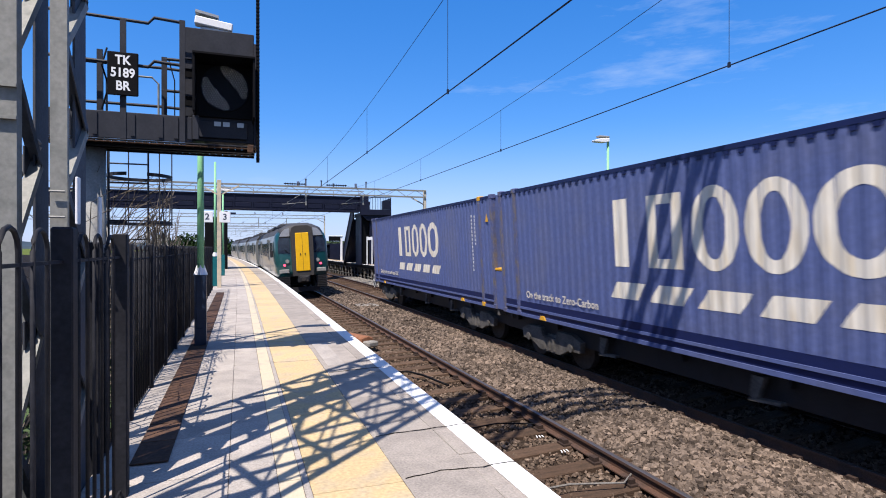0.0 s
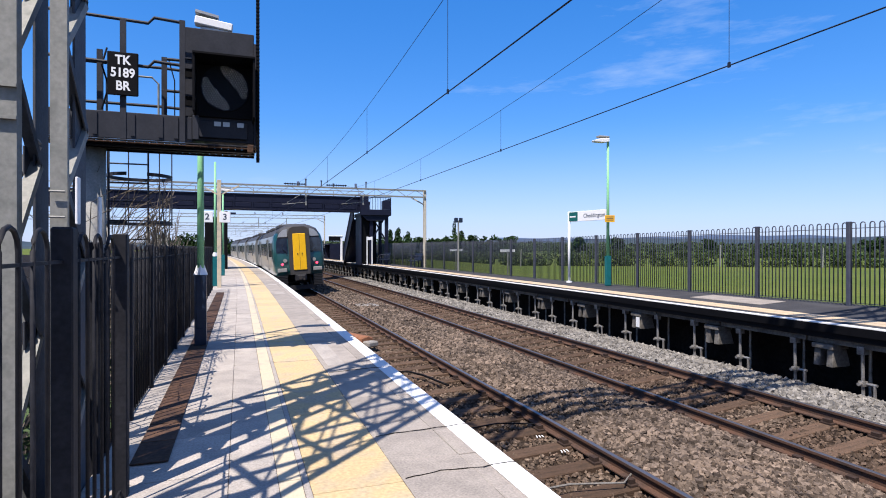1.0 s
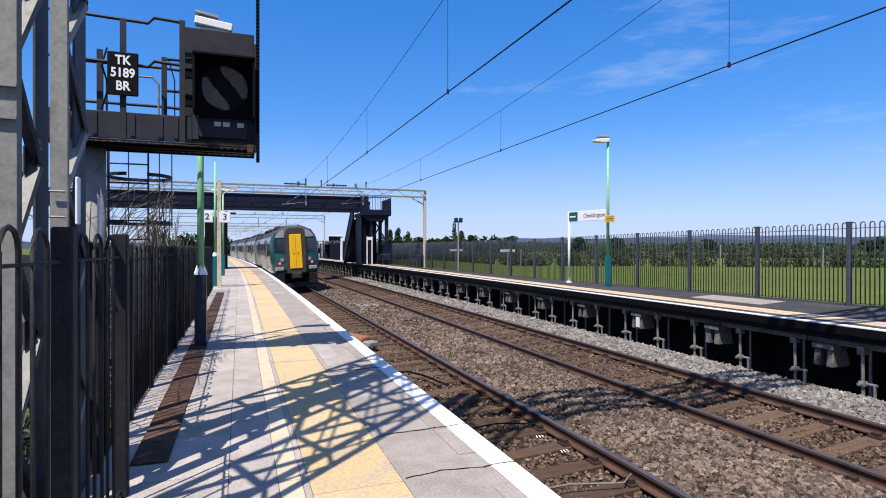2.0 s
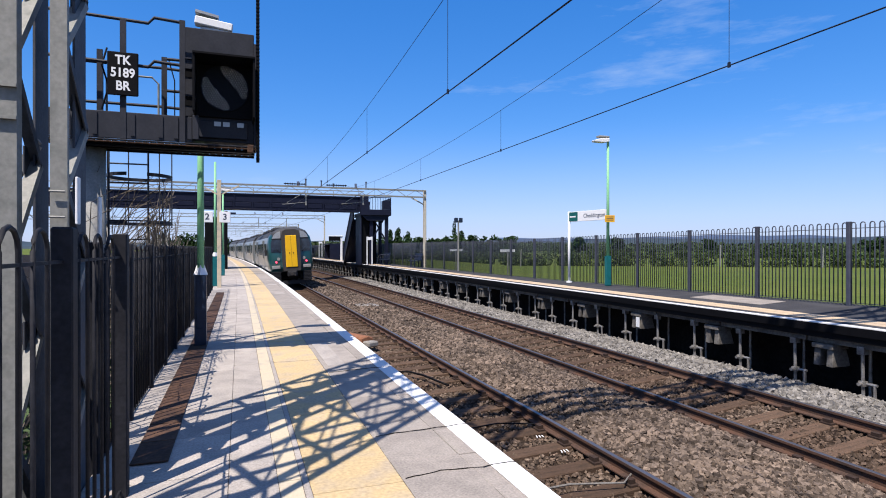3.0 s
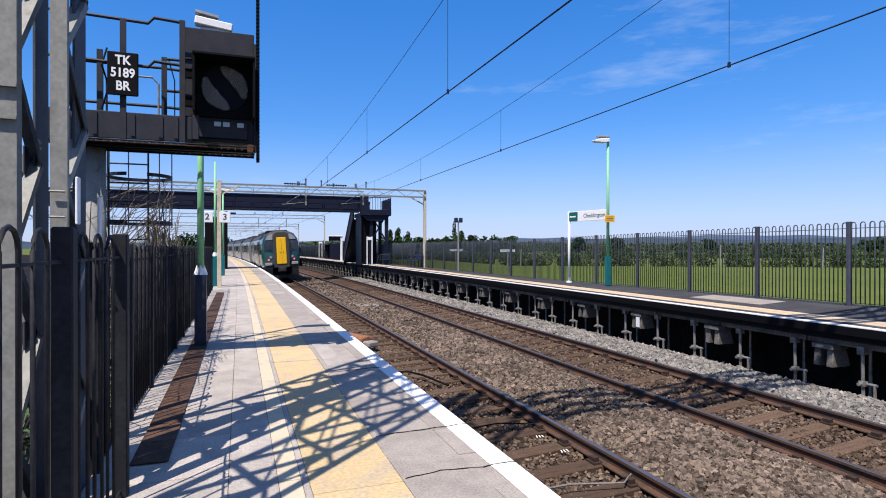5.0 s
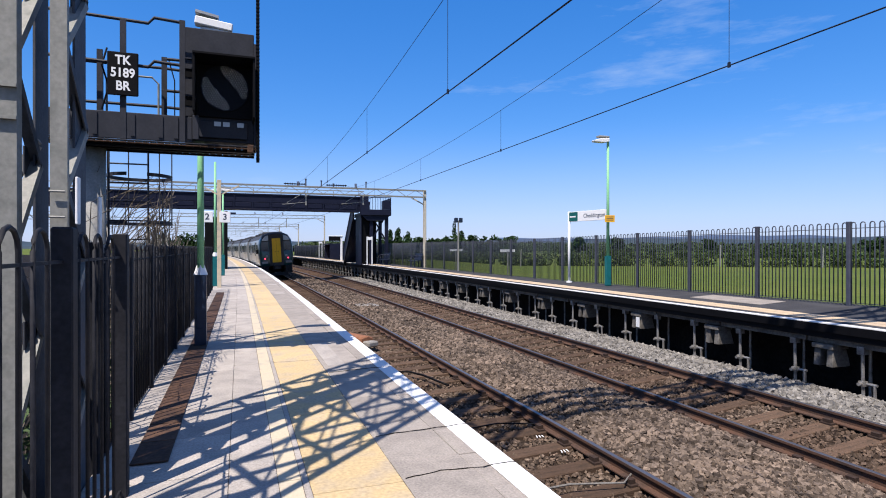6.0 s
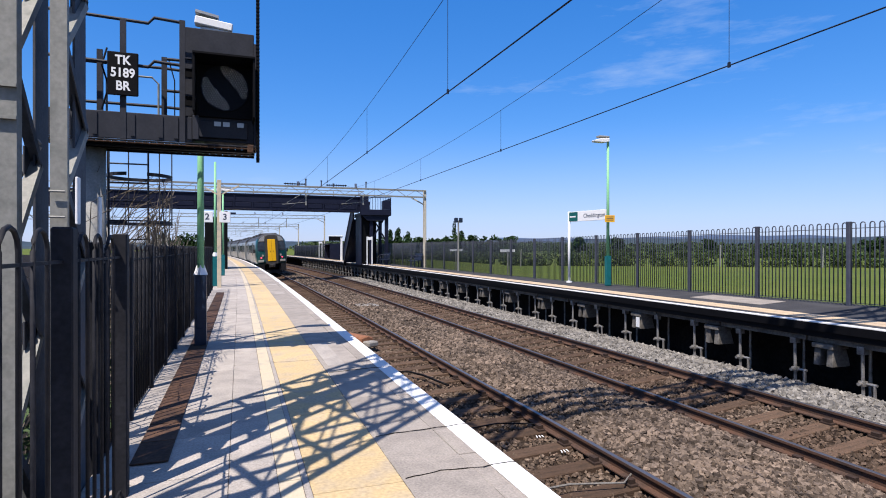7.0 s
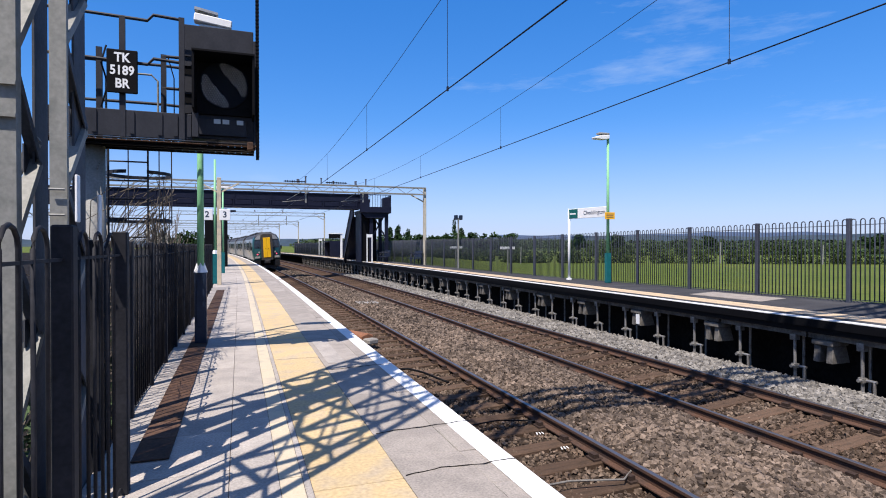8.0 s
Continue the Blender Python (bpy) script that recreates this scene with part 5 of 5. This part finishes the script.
def loft(bm, sections):
    """Skin a row of equal outlines (lists of points)."""
    rings = [[bm.verts.new(p) for p in sec] for sec in sections]
    n = len(rings[0])
    for a, b in zip(rings, rings[1:]):
        for k in range(n):
            bm.faces.new((a[k], a[(k + 1) % n], b[(k + 1) % n], b[k]))
    bm.faces.new(rings[0][::-1])
    bm.faces.new(rings[-1])


def carriage(cab):
    """y = 0: its trailing end, floor over the rails at z = 0."""
    g = thing("train_carriage", "teal-ended cab carriage of a silver electric train, leaving" if cab else "silver electric train carriage with dark windows", "train carriage", group="departing train")
    L = 20.0
    y0 = 1.25 if cab else 0.25
    lower = [p for p in PROFILE if p[1] < 3.2]
    bm = bmesh.new()
    loft(bm, [[(x, y, z) for x, z in lower] for y in (y0, L - 0.3)])
    body = part("body", bm, M["train_grey"], g, "silver body side")
    roof = [(-1.27, 3.15), (-1.02, 3.47), (-0.6, 3.68), (0, 3.76), (0.6, 3.68), (1.02, 3.47), (1.27, 3.15)]
    bm = bmesh.new()
    loft(bm, [[(x, y, z + 0.004) for x, z in roof] for y in (y0, L - 0.3)])
    part("roof", bm, M["train_roof"], g, "dark grey roof")
    for k, y in enumerate((4, 9.5, 14.5)):
        bm = bmesh.new()
        box(bm, -0.8, 0.8, y - 1.3, y + 1.3, 3.6, 3.84)
        bevel(bm, 0.06)
        part("roof_pod", bm, M["train_roof"], g)
    for side in (-1, 1):
        spans = [(2.0, 3.6), (6.2, 8.2), (8.4, 10.4), (10.6, 12.6), (16.6, 18.8)]
        for a, b in spans:
            bm = bmesh.new()
            box(bm, min(side * 1.375, side * 1.402), max(side * 1.375, side * 1.402), a, b, 1.95, 2.78)
            bevel(bm, 0.01)
            part("window", bm, M["glass"], body, "dark side window")
        for a in (4.3, 13.6):
            bm = bmesh.new()
            box(bm, min(side * 1.37, side * 1.405), max(side * 1.37, side * 1.405), a, a + 1.5, 1.1, 3.0)
            bevel(bm, 0.01)
            d = part("door", bm, M["train_grey"], g, "silver sliding door")
            bm = bmesh.new()
            for q in (0.12, 0.82):
                box(bm, min(side * 1.40, side * 1.41), max(side * 1.40, side * 1.41), a + q, a + q + 0.56, 1.75, 2.8)
            part("door_window", bm, M["glass"], d)
    bm = bmesh.new()
    box(bm, -1.25, 1.25, 4.6, 15.0, 0.35, 0.95)
    for k in range(6):
        box(bm, -1.32, 1.32, 4.8 + k * 1.7, 6.1 + k * 1.7, 0.3, 0.93)
    part("underframe", bm, M["train_dark"], g)
    for yb in (3.2, 16.8):
        bm = bmesh.new()
        box(bm, -1.15, -1.0, yb - 1.6, yb + 1.6, 0.38, 0.72)
        box(bm, 1.0, 1.15, yb - 1.6, yb + 1.6, 0.38, 0.72)
        box(bm, -1.0, 1.0, yb - 0.2, yb + 0.2, 0.4, 0.8)
        bo = part("bogie", bm, M["train_dark"], g)
        for y in (yb - 1.25, yb + 1.25):
            bm = bmesh.new()
            for x in (-0.75, 0.75):
                disc(bm, (x, y, 0.42), (1, 0, 0), 0.42, 0.12, 22)
            tube(bm, [(-0.75, y, 0.42), (0.75, y, 0.42)], 0.08, 8)
            part("wheelset", bm, M["wheel_steel"], bo)
    if cab:
        # shaped cab end
        def sec(f, y):
            return [(x * f, y, 0.95 + (z - 0.95) * (f * 0.5 + 0.5)) for x, z in PROFILE]
        bm = bmesh.new()
        loft(bm, [sec(0.88, 0.02), sec(0.94, 0.10), sec(0.985, 0.35), sec(1.0, 0.75), sec(1.0, 1.25)])
        cabm = part("cab", bm, M["train_teal"], g, "dark teal cab end", True)
        bm = bmesh.new()
        ro = [(-1.25, 3.05), (-1.02, 3.42), (-0.6, 3.62), (0, 3.69), (0.6, 3.62), (1.02, 3.42), (1.25, 3.05)]
        loft(bm, [[(x * f, y, z + dz) for x, z in ro] for f, y, dz in ((0.89, -0.005, -0.06), (0.95, 0.1, 0.0), (1.0, 0.4, 0.075), (1.005, 1.25, 0.085))])
        part("cab_roof", bm, M["train_roof"], g, "grey cab roof dome", True)
        bm = bmesh.new()
        loft(bm, [[(x, y, z) for x, z in ((-0.52, 0.98), (-0.56, 1.4), (-0.57, 3.2), (-0.5, 3.5), (-0.3, 3.6), (0.3, 3.6), (0.5, 3.5), (0.57, 3.2), (0.56, 1.4), (0.52, 0.98))] for y in (-0.22, 0.3)])
        gang = part("gangway_surround", bm, M["gangway_grey"], g, "charcoal gangway surround")
        bm = bmesh.new()
        loft(bm, [[(x, y, z) for x, z in ((-0.36, 1.22), (-0.34, 3.22), (0.34, 3.22), (0.36, 1.22))] for y in (-0.26, -0.15)])
        bevel(bm, 0.02)
        door = part("gangway_door", bm, M["train_yellow"], g, "bright yellow gangway door")
        bm = bmesh.new()
        for x in (-0.12, 0.12):
            box(bm, x - 0.02, x + 0.02, -0.285, -0.26, 2.06, 2.16)
            part("door_handle", bm, M["train_dark"], door)
            bm = bmesh.new()
        box(bm, -0.006, 0.006, -0.266, -0.262, 1.26, 3.18)
        part("door_seam", bm, M["train_dark"], door)
        for d in (-1, 1):
            bm = bmesh.new()
            loft(bm, [[(d * x, y, z) for x, z in ((0.61, 2.17), (0.61, 3.0), (1.12, 3.0), (1.21, 2.8), (1.22, 2.2))] for y in (0.0, 0.25)])
            w = part("windscreen", bm, M["screen"], g, "blue-grey cab windscreen")
            bm = bmesh.new()
            tube(bm, [(d * 0.66, -0.03, 2.16), (d * 0.9, -0.04, 2.4)], 0.015, 5)
            part("wiper", bm, M["black"], w)
            bm = bmesh.new()
            loft(bm, [[(d * x, y, z) for x, z in ((0.60, 3.06), (0.60, 3.50), (0.82, 3.44), (1.0, 3.28), (1.12, 3.06))] for y in (-0.012, 0.2)])
            part("marker_panel", bm, M["alu"], g, "silver panel over the windscreen")
            bm = bmesh.new()
            disc(bm, (d * 0.93, -0.01, 1.56), (0, 1, 0), 0.06, 0.06, 16)
            part("tail_light", bm, M["red"], g, "lit red tail light")
            bm = bmesh.new()
            disc(bm, (d * 0.78, -0.01, 1.76), (0, 1, 0), 0.10, 0.05, 18)
            part("headlight", bm, M["post_grey"], g, "round unlit headlight")
            bm = bmesh.new()
            box(bm, min(d * 0.7, d * 1.2), max(d * 0.7, d * 1.2), -0.06, 0.1, 1.14, 1.34)
            bevel(bm, 0.02)
            part("buffer_block", bm, M["post_grey"], g, "grey anti-climber block")
            bm = bmesh.new()
            for q in range(7):
                box(bm, min(d * 0.68, d * 1.24), max(d * 0.68, d * 1.24), 0.0, 0.35, 0.34 + q * 0.09, 0.395 + q * 0.09)
            box(bm, min(d * 0.72, d * 1.2), max(d * 0.72, d * 1.2), 0.1, 0.4, 0.3, 0.98)
            part("ribbed_fender", bm, M["train_dark"], g, "black ribbed lower fender")
            bm = bmesh.new()
            box(bm, min(d * 1.40, d * 1.56), max(d * 1.40, d * 1.56), 0.9, 0.98, 2.0, 2.35)
            part("mirror_camera", bm, M["train_dark"], g)
        bm = bmesh.new()
        box(bm, -0.3, 0.3, -0.3, 0.5, 0.62, 0.98)
        box(bm, -0.22, 0.22, -0.5, -0.25, 0.66, 0.93)
        bevel(bm, 0.03)
        c = part("coupler", bm, M["train_dark"], g, "automatic coupler")
        bm = bmesh.new()
        disc(bm, (-0.05, -0.51, 0.8), (0, 1, 0), 0.1, 0.04, 14)
        disc(bm, (0.14, -0.51, 0.72), (0, 1, 0), 0.05, 0.04, 10)
        part("coupler_face", bm, M["wheel_steel"], c)
        bm = bmesh.new()
        box(bm, -0.85, 0.85, 0.1, 0.2, 0.12, 0.36)
        part("lifeguard", bm, M["train_dark"], g)
    else:
        bm = bmesh.new()
        box(bm, -0.6, 0.6, -0.3, 0.3, 1.0, 3.2)
        part("gangway_bellows", bm, M["train_dark"], g)
    return g


# ---- passing container train ----
CL, CW, CH = 13.716, 2.50, 3.04
PITCH_C, DEEP = 0.24, 0.014


def ripple(y):
    """Depth of the side corrugation at y (0: flush with the rails)."""
    if -y < 0.16 or -y > CL - 0.16:
        return 0.0
    f = (-y / PITCH_C) % 1.0
    return DEEP * (0 if f < 0.33 else (f - 0.33) / 0.17 if f < 0.5 else 1 if f < 0.83 else (1 - f) / 0.17)


def corrugated(x_sign, z0, z1):
    bm = bmesh.new()
    ys = [0.0, -0.16]
    k = 1
    while k * PITCH_C < CL - 0.16:
        for f in (0.0, 0.33, 0.5, 0.83):
            y = -(k + f) * PITCH_C
            if -CL + 0.16 < y < -0.16:
                ys.append(y)
        k += 1
    ys += [-CL + 0.16, -CL]
    rows = [[bm.verts.new((x_sign * (CW / 2 - 0.008 - ripple(y)), y, z)) for z in (z0, z1)] for y in ys]
    for a, b in zip(rows, rows[1:]):
        bm.faces.new((a[0], a[1], b[1], b[0]))
    inner = [[bm.verts.new((x_sign * (CW / 2 - 0.08), y, z)) for z in (z0, z1)] for y in (0, -CL)]
    bm.faces.new((inner[0][0], inner[0][1], inner[1][1], inner[1][0]))
    return bm


def decal(columns, step=0.0185):
    """Vinyl that lies on the corrugated side. columns(y) gives the z-intervals covered at y."""
    bm = bmesh.new()
    n = int(CL / step)
    for k in range(n):
        ya, yb = -k * step, -(k + 1) * step
        for (a0, a1), (b0, b1) in zip(columns(ya), columns(yb)):
            xa, xb = -(CW / 2 - 0.008 - ripple(ya)) - 0.004, -(CW / 2 - 0.008 - ripple(yb)) - 0.004
            bm.faces.new([bm.verts.new(p) for p in ((xa, ya, a0), (xa, ya, a1), (xb, yb, b1), (xb, yb, b0))])
    return bm


def mark_columns(shape, y0, w, z0, z1, t):
    """z-intervals of one plain shape from y0 over width w along -y: ring, frame or slab."""
    def f(y):
        u = (y0 - y) / w
        if not 0 <= u <= 1:
            return []
        mid, half = (z0 + z1) / 2, (z1 - z0) / 2
        if shape == "slab":
            return [(z0, z1)]
        if shape == "frame":
            return [(z0, z1)] if u < t / w or u > 1 - t / w else [(z0, z0 + t * 0.7), (z1 - t * 0.7, z1)]
        r = 2 * u - 1
        out = half * math.sqrt(max(0, 1 - r * r))
        ri = r / (1 - 2 * t / w)
        if abs(ri) >= 1:
            return [(mid - out, mid + out)]
        inn = (half - t * 0.75) * math.sqrt(1 - ri * ri)
        return [(mid - out, mid - inn), (mid + inn, mid + out)]
    return f


def container(slogan, slogan_y):
    """Far end at y = 0, near end at y = -CL, base at z = 0."""
    g = thing("shipping_container", "dark blue corrugated container with cream marks on a flat wagon", "container", group="container train")
    for d in (-1, 1):
        part("side_wall", corrugated(d, 0.36, CH - 0.10), M["blue"], g, "corrugated blue side")
        bm = bmesh.new()
        box(bm, min(d * (CW / 2 - 0.09), d * CW / 2), max(d * (CW / 2 - 0.09), d * CW / 2), -CL, 0, CH - 0.10, CH - 0.03)
        # shadow notches: dark boxes for the shade in the troughs under the rail
        k = 1
        while (k + 1) * PITCH_C < CL - 0.3:
            box(bm, min(d * (CW / 2 - 0.09), d * (CW / 2 - 0.004)), max(d * (CW / 2 - 0.09), d * (CW / 2 - 0.004)), -(k + 0.86) * PITCH_C, -(k + 0.46) * PITCH_C, CH - 0.165, CH - 0.101)
            k += 1
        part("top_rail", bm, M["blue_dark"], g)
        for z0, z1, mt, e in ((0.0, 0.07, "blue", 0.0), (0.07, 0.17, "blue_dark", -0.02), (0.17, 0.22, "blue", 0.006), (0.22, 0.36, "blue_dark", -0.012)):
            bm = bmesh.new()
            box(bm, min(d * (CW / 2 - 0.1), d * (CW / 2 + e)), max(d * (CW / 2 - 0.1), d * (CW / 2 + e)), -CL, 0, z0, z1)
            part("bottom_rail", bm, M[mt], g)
        for y in (0.0, -0.76, -CL + 0.90, -CL + 0.14):
            bm = bmesh.new()
            box(bm, min(d * (CW / 2 - 0.1), d * (CW / 2 + 0.008)), max(d * (CW / 2 - 0.1), d * (CW / 2 + 0.008)), y - 0.14, y, 0, CH)
            bevel(bm, 0.006)
            post = part("corner_post", bm, M["blue_grime"], g, "grimy blue post")
            for z in (0.0, CH - 0.12):
                bm = bmesh.new()
                box(bm, min(d * (CW / 2 - 0.12), d * (CW / 2 + 0.014)), max(d * (CW / 2 - 0.12), d * (CW / 2 + 0.014)), y - 0.16, y + 0.02, z, z + 0.12)
                bevel(bm, 0.01)
                part("corner_casting", bm, M["safety" if -1 > y > -CL + 0.5 else "blue_grime"], post)
    bm = bmesh.new()
    box(bm, -CW / 2 + 0.06, CW / 2 - 0.06, -CL + 0.02, -0.02, CH - 0.08, CH - 0.03)
    k = 0.4
    while k < CL - 0.3:
        box(bm, -CW / 2 + 0.12, CW / 2 - 0.12, -k - 0.10, -k, CH - 0.032, CH - 0.026)
        k += PITCH_C
    part("roof", bm, M["blue"], g)
    for y in (-CL + 0.01, -0.06):
        bm = bmesh.new()
        box(bm, -CW / 2 + 0.1, CW / 2 - 0.1, y, y + 0.05, 0.1, CH - 0.06)
        e = part("end_wall", bm, M["blue"], g)
        for x in (-0.8, -0.35, 0.35, 0.8):
            bm = bmesh.new()
            tube(bm, [(x, y - 0.03, 0.1), (x, y - 0.03, CH - 0.1)], 0.022, 6)
            part("locking_bar", bm, M["blue_grime"], e)
    # low tank box with a yellow lid on the end
    bm = bmesh.new()
    box(bm, -CW / 2 + 0.01, CW / 2 - 0.01, -CL - 0.42, -CL - 0.005, 0.0, 1.02)
    bevel(bm, 0.02)
    tank = part("end_tank", bm, M["blue"], g, "blue tank box on the end wall")
    bm = bmesh.new()
    box(bm, -CW / 2, CW / 2, -CL - 0.43, -CL - 0.005, 1.024, 1.09)
    bevel(bm, 0.01)
    part("tank_lid", bm, M["safety"], tank, "yellow lid")
    # five plain cream marks in a row, and the dashes under them
    marks = (("slab", 4.62, 0.36, 0), ("frame", 5.46, 0.80, 0.22), ("ring", 6.42, 0.86, 0.22), ("ring", 7.36, 0.90, 0.23), ("ring", 8.30, 1.14, 0.27))
    for shape, y, w, t in marks:
        part("cream_mark", decal(mark_columns(shape, -y, w, 1.29, 2.46 + (0.04 if shape == "ring" else 0), t or 0.1)), M["logo"], g, "plain cream emblem shape")
    for k in range(5):
        y0, w, lean, z0, z1 = -4.43 - 1.035 * k, 0.74, 0.22, 0.73, 1.02
        def dash(y, y0=y0):
            u = y0 - y
            if u < 0 or u > w + lean:
                return []
            lo = z0 if u < w else z0 + (z1 - z0) * (u - w) / lean
            hi = z1 if u > lean else z0 + (z1 - z0) * u / lean
            return [(lo, hi)]
        part("cream_dash", decal(dash), M["logo"], g, "slanted cream dash")
    lettering("slogan", slogan, 0.228, M["logo"], g, Matrix.Translation((-CW / 2 - 0.002, slogan_y, 0.53)) @ FACE_TRACK, 0.001, "small cream slogan", 0.98, "LEFT", 0.003)
    for y, z0, z1 in ((-12.3, 0.98, 2.56), (-12.52, 1.75, 2.54)):
        bm = bmesh.new()
        z = z1
        while z > z0:
            box(bm, -CW / 2 - 0.003, -CW / 2 + 0.002, y - 0.045, y, z - 0.07, z)
            z -= 0.11
        part("code_bars", bm, M["sign_white"], g, "column of small white code bars")
    bm = bmesh.new()
    prism(bm, [(0, 0), (0.18, 0), (0.09, 0.22)], -0.002, 0.002)
    bm.transform(Matrix.Translation((-CW / 2 - 0.006, -13.28, 2.32)) @ Matrix.Rotation(radians(-90), 4, "Z"))
    part("warning_triangle", bm, M["safety"], g, "yellow warning triangle")
    return g


def wagon(last):
    """Flat container wagon; y = 0 at its far headstock, rails at z = 0."""
    g = thing("container_wagon", "dusty grey flat wagon on bogies under a container", "rail wagon", group="container train")
    L = 15.0
    for d in (-1, 1):
        bm = bmesh.new()
        box(bm, min(d * 0.85, d * 0.95), max(d * 0.85, d * 0.95), -L + 0.1, -0.1, 0.52, 0.96)
        part("side_sill", bm, M["train_dark"], g)
        for y in (-4.6, -8.0, -10.6):
            bm = bmesh.new()
            prism(bm, [(-0.06, 0.86), (0.14, 0.86), (0.20, 0.56), (0.08, 0.52)], -0.04, 0.04)
            bm.transform(Matrix.Translation((d * 1.05, y, 0)) @ Matrix.Rotation(radians(90), 4, "Z"))
            sweep(bm, (d * 1.05, y + 0.2, 0.52), (d * 1.05, y - 0.3, 0.56), 0.10, 0.04)
            part("brake_bracket", bm, M["bogie"], g)
        for y in (0.28, -L - 0.28):
            bm = bmesh.new()
            e = 1 if y > 0 else -1
            tube(bm, [(d * 0.87, y - e * 0.30, 1.05), (d * 0.87, y + e * 0.16, 1.05)], 0.10, 12)
            disc(bm, (d * 0.87, y + e * 0.2, 1.05), (0, 1, 0), 0.23, 0.06, 20)
            part("buffer", bm, M["bogie"], g)
        for y, mt in ((-2.6, "safety"), (-12.0, "safety")):
            bm = bmesh.new()
            prism(bm, [(-0.13, 0), (0.13, 0), (0.07, 0.09), (-0.07, 0.09)], -0.012, 0.012)
            bm.transform(Matrix.Translation((d * 1.27, y, 0.98)) @ Matrix.Rotation(radians(90), 4, "Z"))
            part("tie_down_plate", bm, M[mt], g, "yellow tie-down plate")
        bm = bmesh.new()
        if not last:
            bm.free()
            continue
        tube(bm, [(d * 1.20, -0.30 + math.cos(a) * 0.30, 0.92 + math.sin(a) * 0.30) for a in (math.tau * q / 20 for q in range(21))], 0.028, 6, cap=False)
        for q in range(5):
            a = math.tau * q / 5 + 0.3
            tube(bm, [(d * 1.20, -0.30, 0.92), (d * 1.20, -0.30 + math.cos(a) * 0.29, 0.92 + math.sin(a) * 0.29)], 0.024, 5)
        disc(bm, (d * 1.18, -0.30, 0.92), (1, 0, 0), 0.07, 0.14, 10)
        part("brake_wheel", bm, M["alu"], g, "pale spoked handbrake wheel")
    for y in (-0.1, -L - 0.02):
        bm = bmesh.new()
        box(bm, -1.15, 1.15, y, y + 0.12, 0.78, 1.22)
        bevel(bm, 0.02)
        part("headstock", bm, M["bogie"], g)
    bm = bmesh.new()
    box(bm, -0.35, 0.35, -L, 0, 0.40, 0.92)
    for k in range(8):
        box(bm, -1.05, 1.05, -1.0 - k * 1.85, -0.85 - k * 1.85, 0.78, 0.94)
    part("centre_sill", bm, M["train_dark"], g)
    for y in (-2.5, -L + 2.5):
        b = None
        bm = bmesh.new()
        for d in (-1, 1):
            pts = [(-1.25, 0.62), (-0.95, 0.74), (-0.35, 0.74), (-0.28, 0.55), (0.28, 0.55), (0.35, 0.74), (0.95, 0.74), (1.25, 0.62), (1.2, 0.40), (0.8, 0.40), (0.42, 0.24), (-0.42, 0.24), (-0.8, 0.40), (-1.2, 0.40)]
            q = bmesh.new()
            prism(q, pts, -0.06, 0.06)
            q.transform(Matrix.Translation((d * 1.02, y, 0)) @ Matrix.Rotation(radians(90), 4, "Z"))
            me = bpy.data.meshes.new("tmp")
            q.to_mesh(me)
            q.free()
            bm.from_mesh(me)
            bpy.data.meshes.remove(me)
            for e in (-0.2, 0, 0.2):
                tube(bm, [(d * 1.04, y + e, 0.28), (d * 1.04, y + e, 0.56)], 0.075, 8)
            for e in (-0.9, 0.9):
                disc(bm, (d * 1.06, y + e, 0.47), (1, 0, 0), 0.09, 0.12, 12)
        box(bm, -1.0, 1.0, y - 0.18, y + 0.18, 0.36, 0.62)
        b = part("bogie_frame", bm, M["bogie"], g, "dusty cast bogie frame")
        for e in (-0.9, 0.9):
            bm = bmesh.new()
            for x in (-0.75, 0.75):
                disc(bm, (x, y + e, 0.46), (1, 0, 0), 0.46, 0.13, 24)
            tube(bm, [(-0.75, y + e, 0.46), (0.75, y + e, 0.46)], 0.08, 8)
            part("wheelset", bm, M["wheel_steel"], b)
    return g


# ---- build ----
make_ground()
make_distance()
make_tracks()
make_near_platform()
make_far_platform()
make_fences()
make_gantry()
make_signal()
make_wires()
make_portal(38, -9.5, 12.5, 5.62)
make_feeder(38, 5.62)
make_portal(84, -9.5, 13.5, 6.3)
make_portal(108, -9.5, 13.5, 6.0)
make_portal(132, -9.5, 13.5, 6.3)
make_portal(160, -9.5, 13.5, 6.3)
for far in (58, 92, 118):
    make_portal(far, -27.0, -10.5, 6.0)
make_footbridge()
make_furniture()
make_field_poles()
make_scrub()
make_stones()
CARS = [carriage(True)] + [carriage(False) for k in range(3)]
BOXES = [container("Getting it to you with less CO2", -1.3), container("On the track to Zero-Carbon", -1.25)]
WAGONS = [wagon(True), wagon(False)]


def train_tail(t):
    """How far along the near line the tail of the departing train is."""
    return 30.5 + 1.25 * t + 0.305 * t * t


def on_line(X, z, s, tilt):
    return Matrix.Translation(at(X, s, z)) @ pose(0, 0, 0, 0, -tilt, heading(s))


def motions():
    steps = [0.5 * k for k in range(17)]
    for k, car in enumerate(CARS):
        walk(car, [(t, on_line(3.31 + 0.02 * t, -0.82, train_tail(t) + 20.3 * k, 3.2)) for t in steps])
    for k in range(2):
        rows_box, rows_wagon = [], []
        for t in steps:
            s = 27.3 - 33.0 * t - 14.3 * k
            m = on_line(7.64, -0.905, s, 3.4)
            rows_box.append((t, m @ Matrix.Translation((0, 0, 0.965))))
            rows_wagon.append((t, m @ Matrix.Translation((0, 0.62, 0))))
        walk(BOXES[k], rows_box)
        walk(WAGONS[k], rows_wagon)


motions()
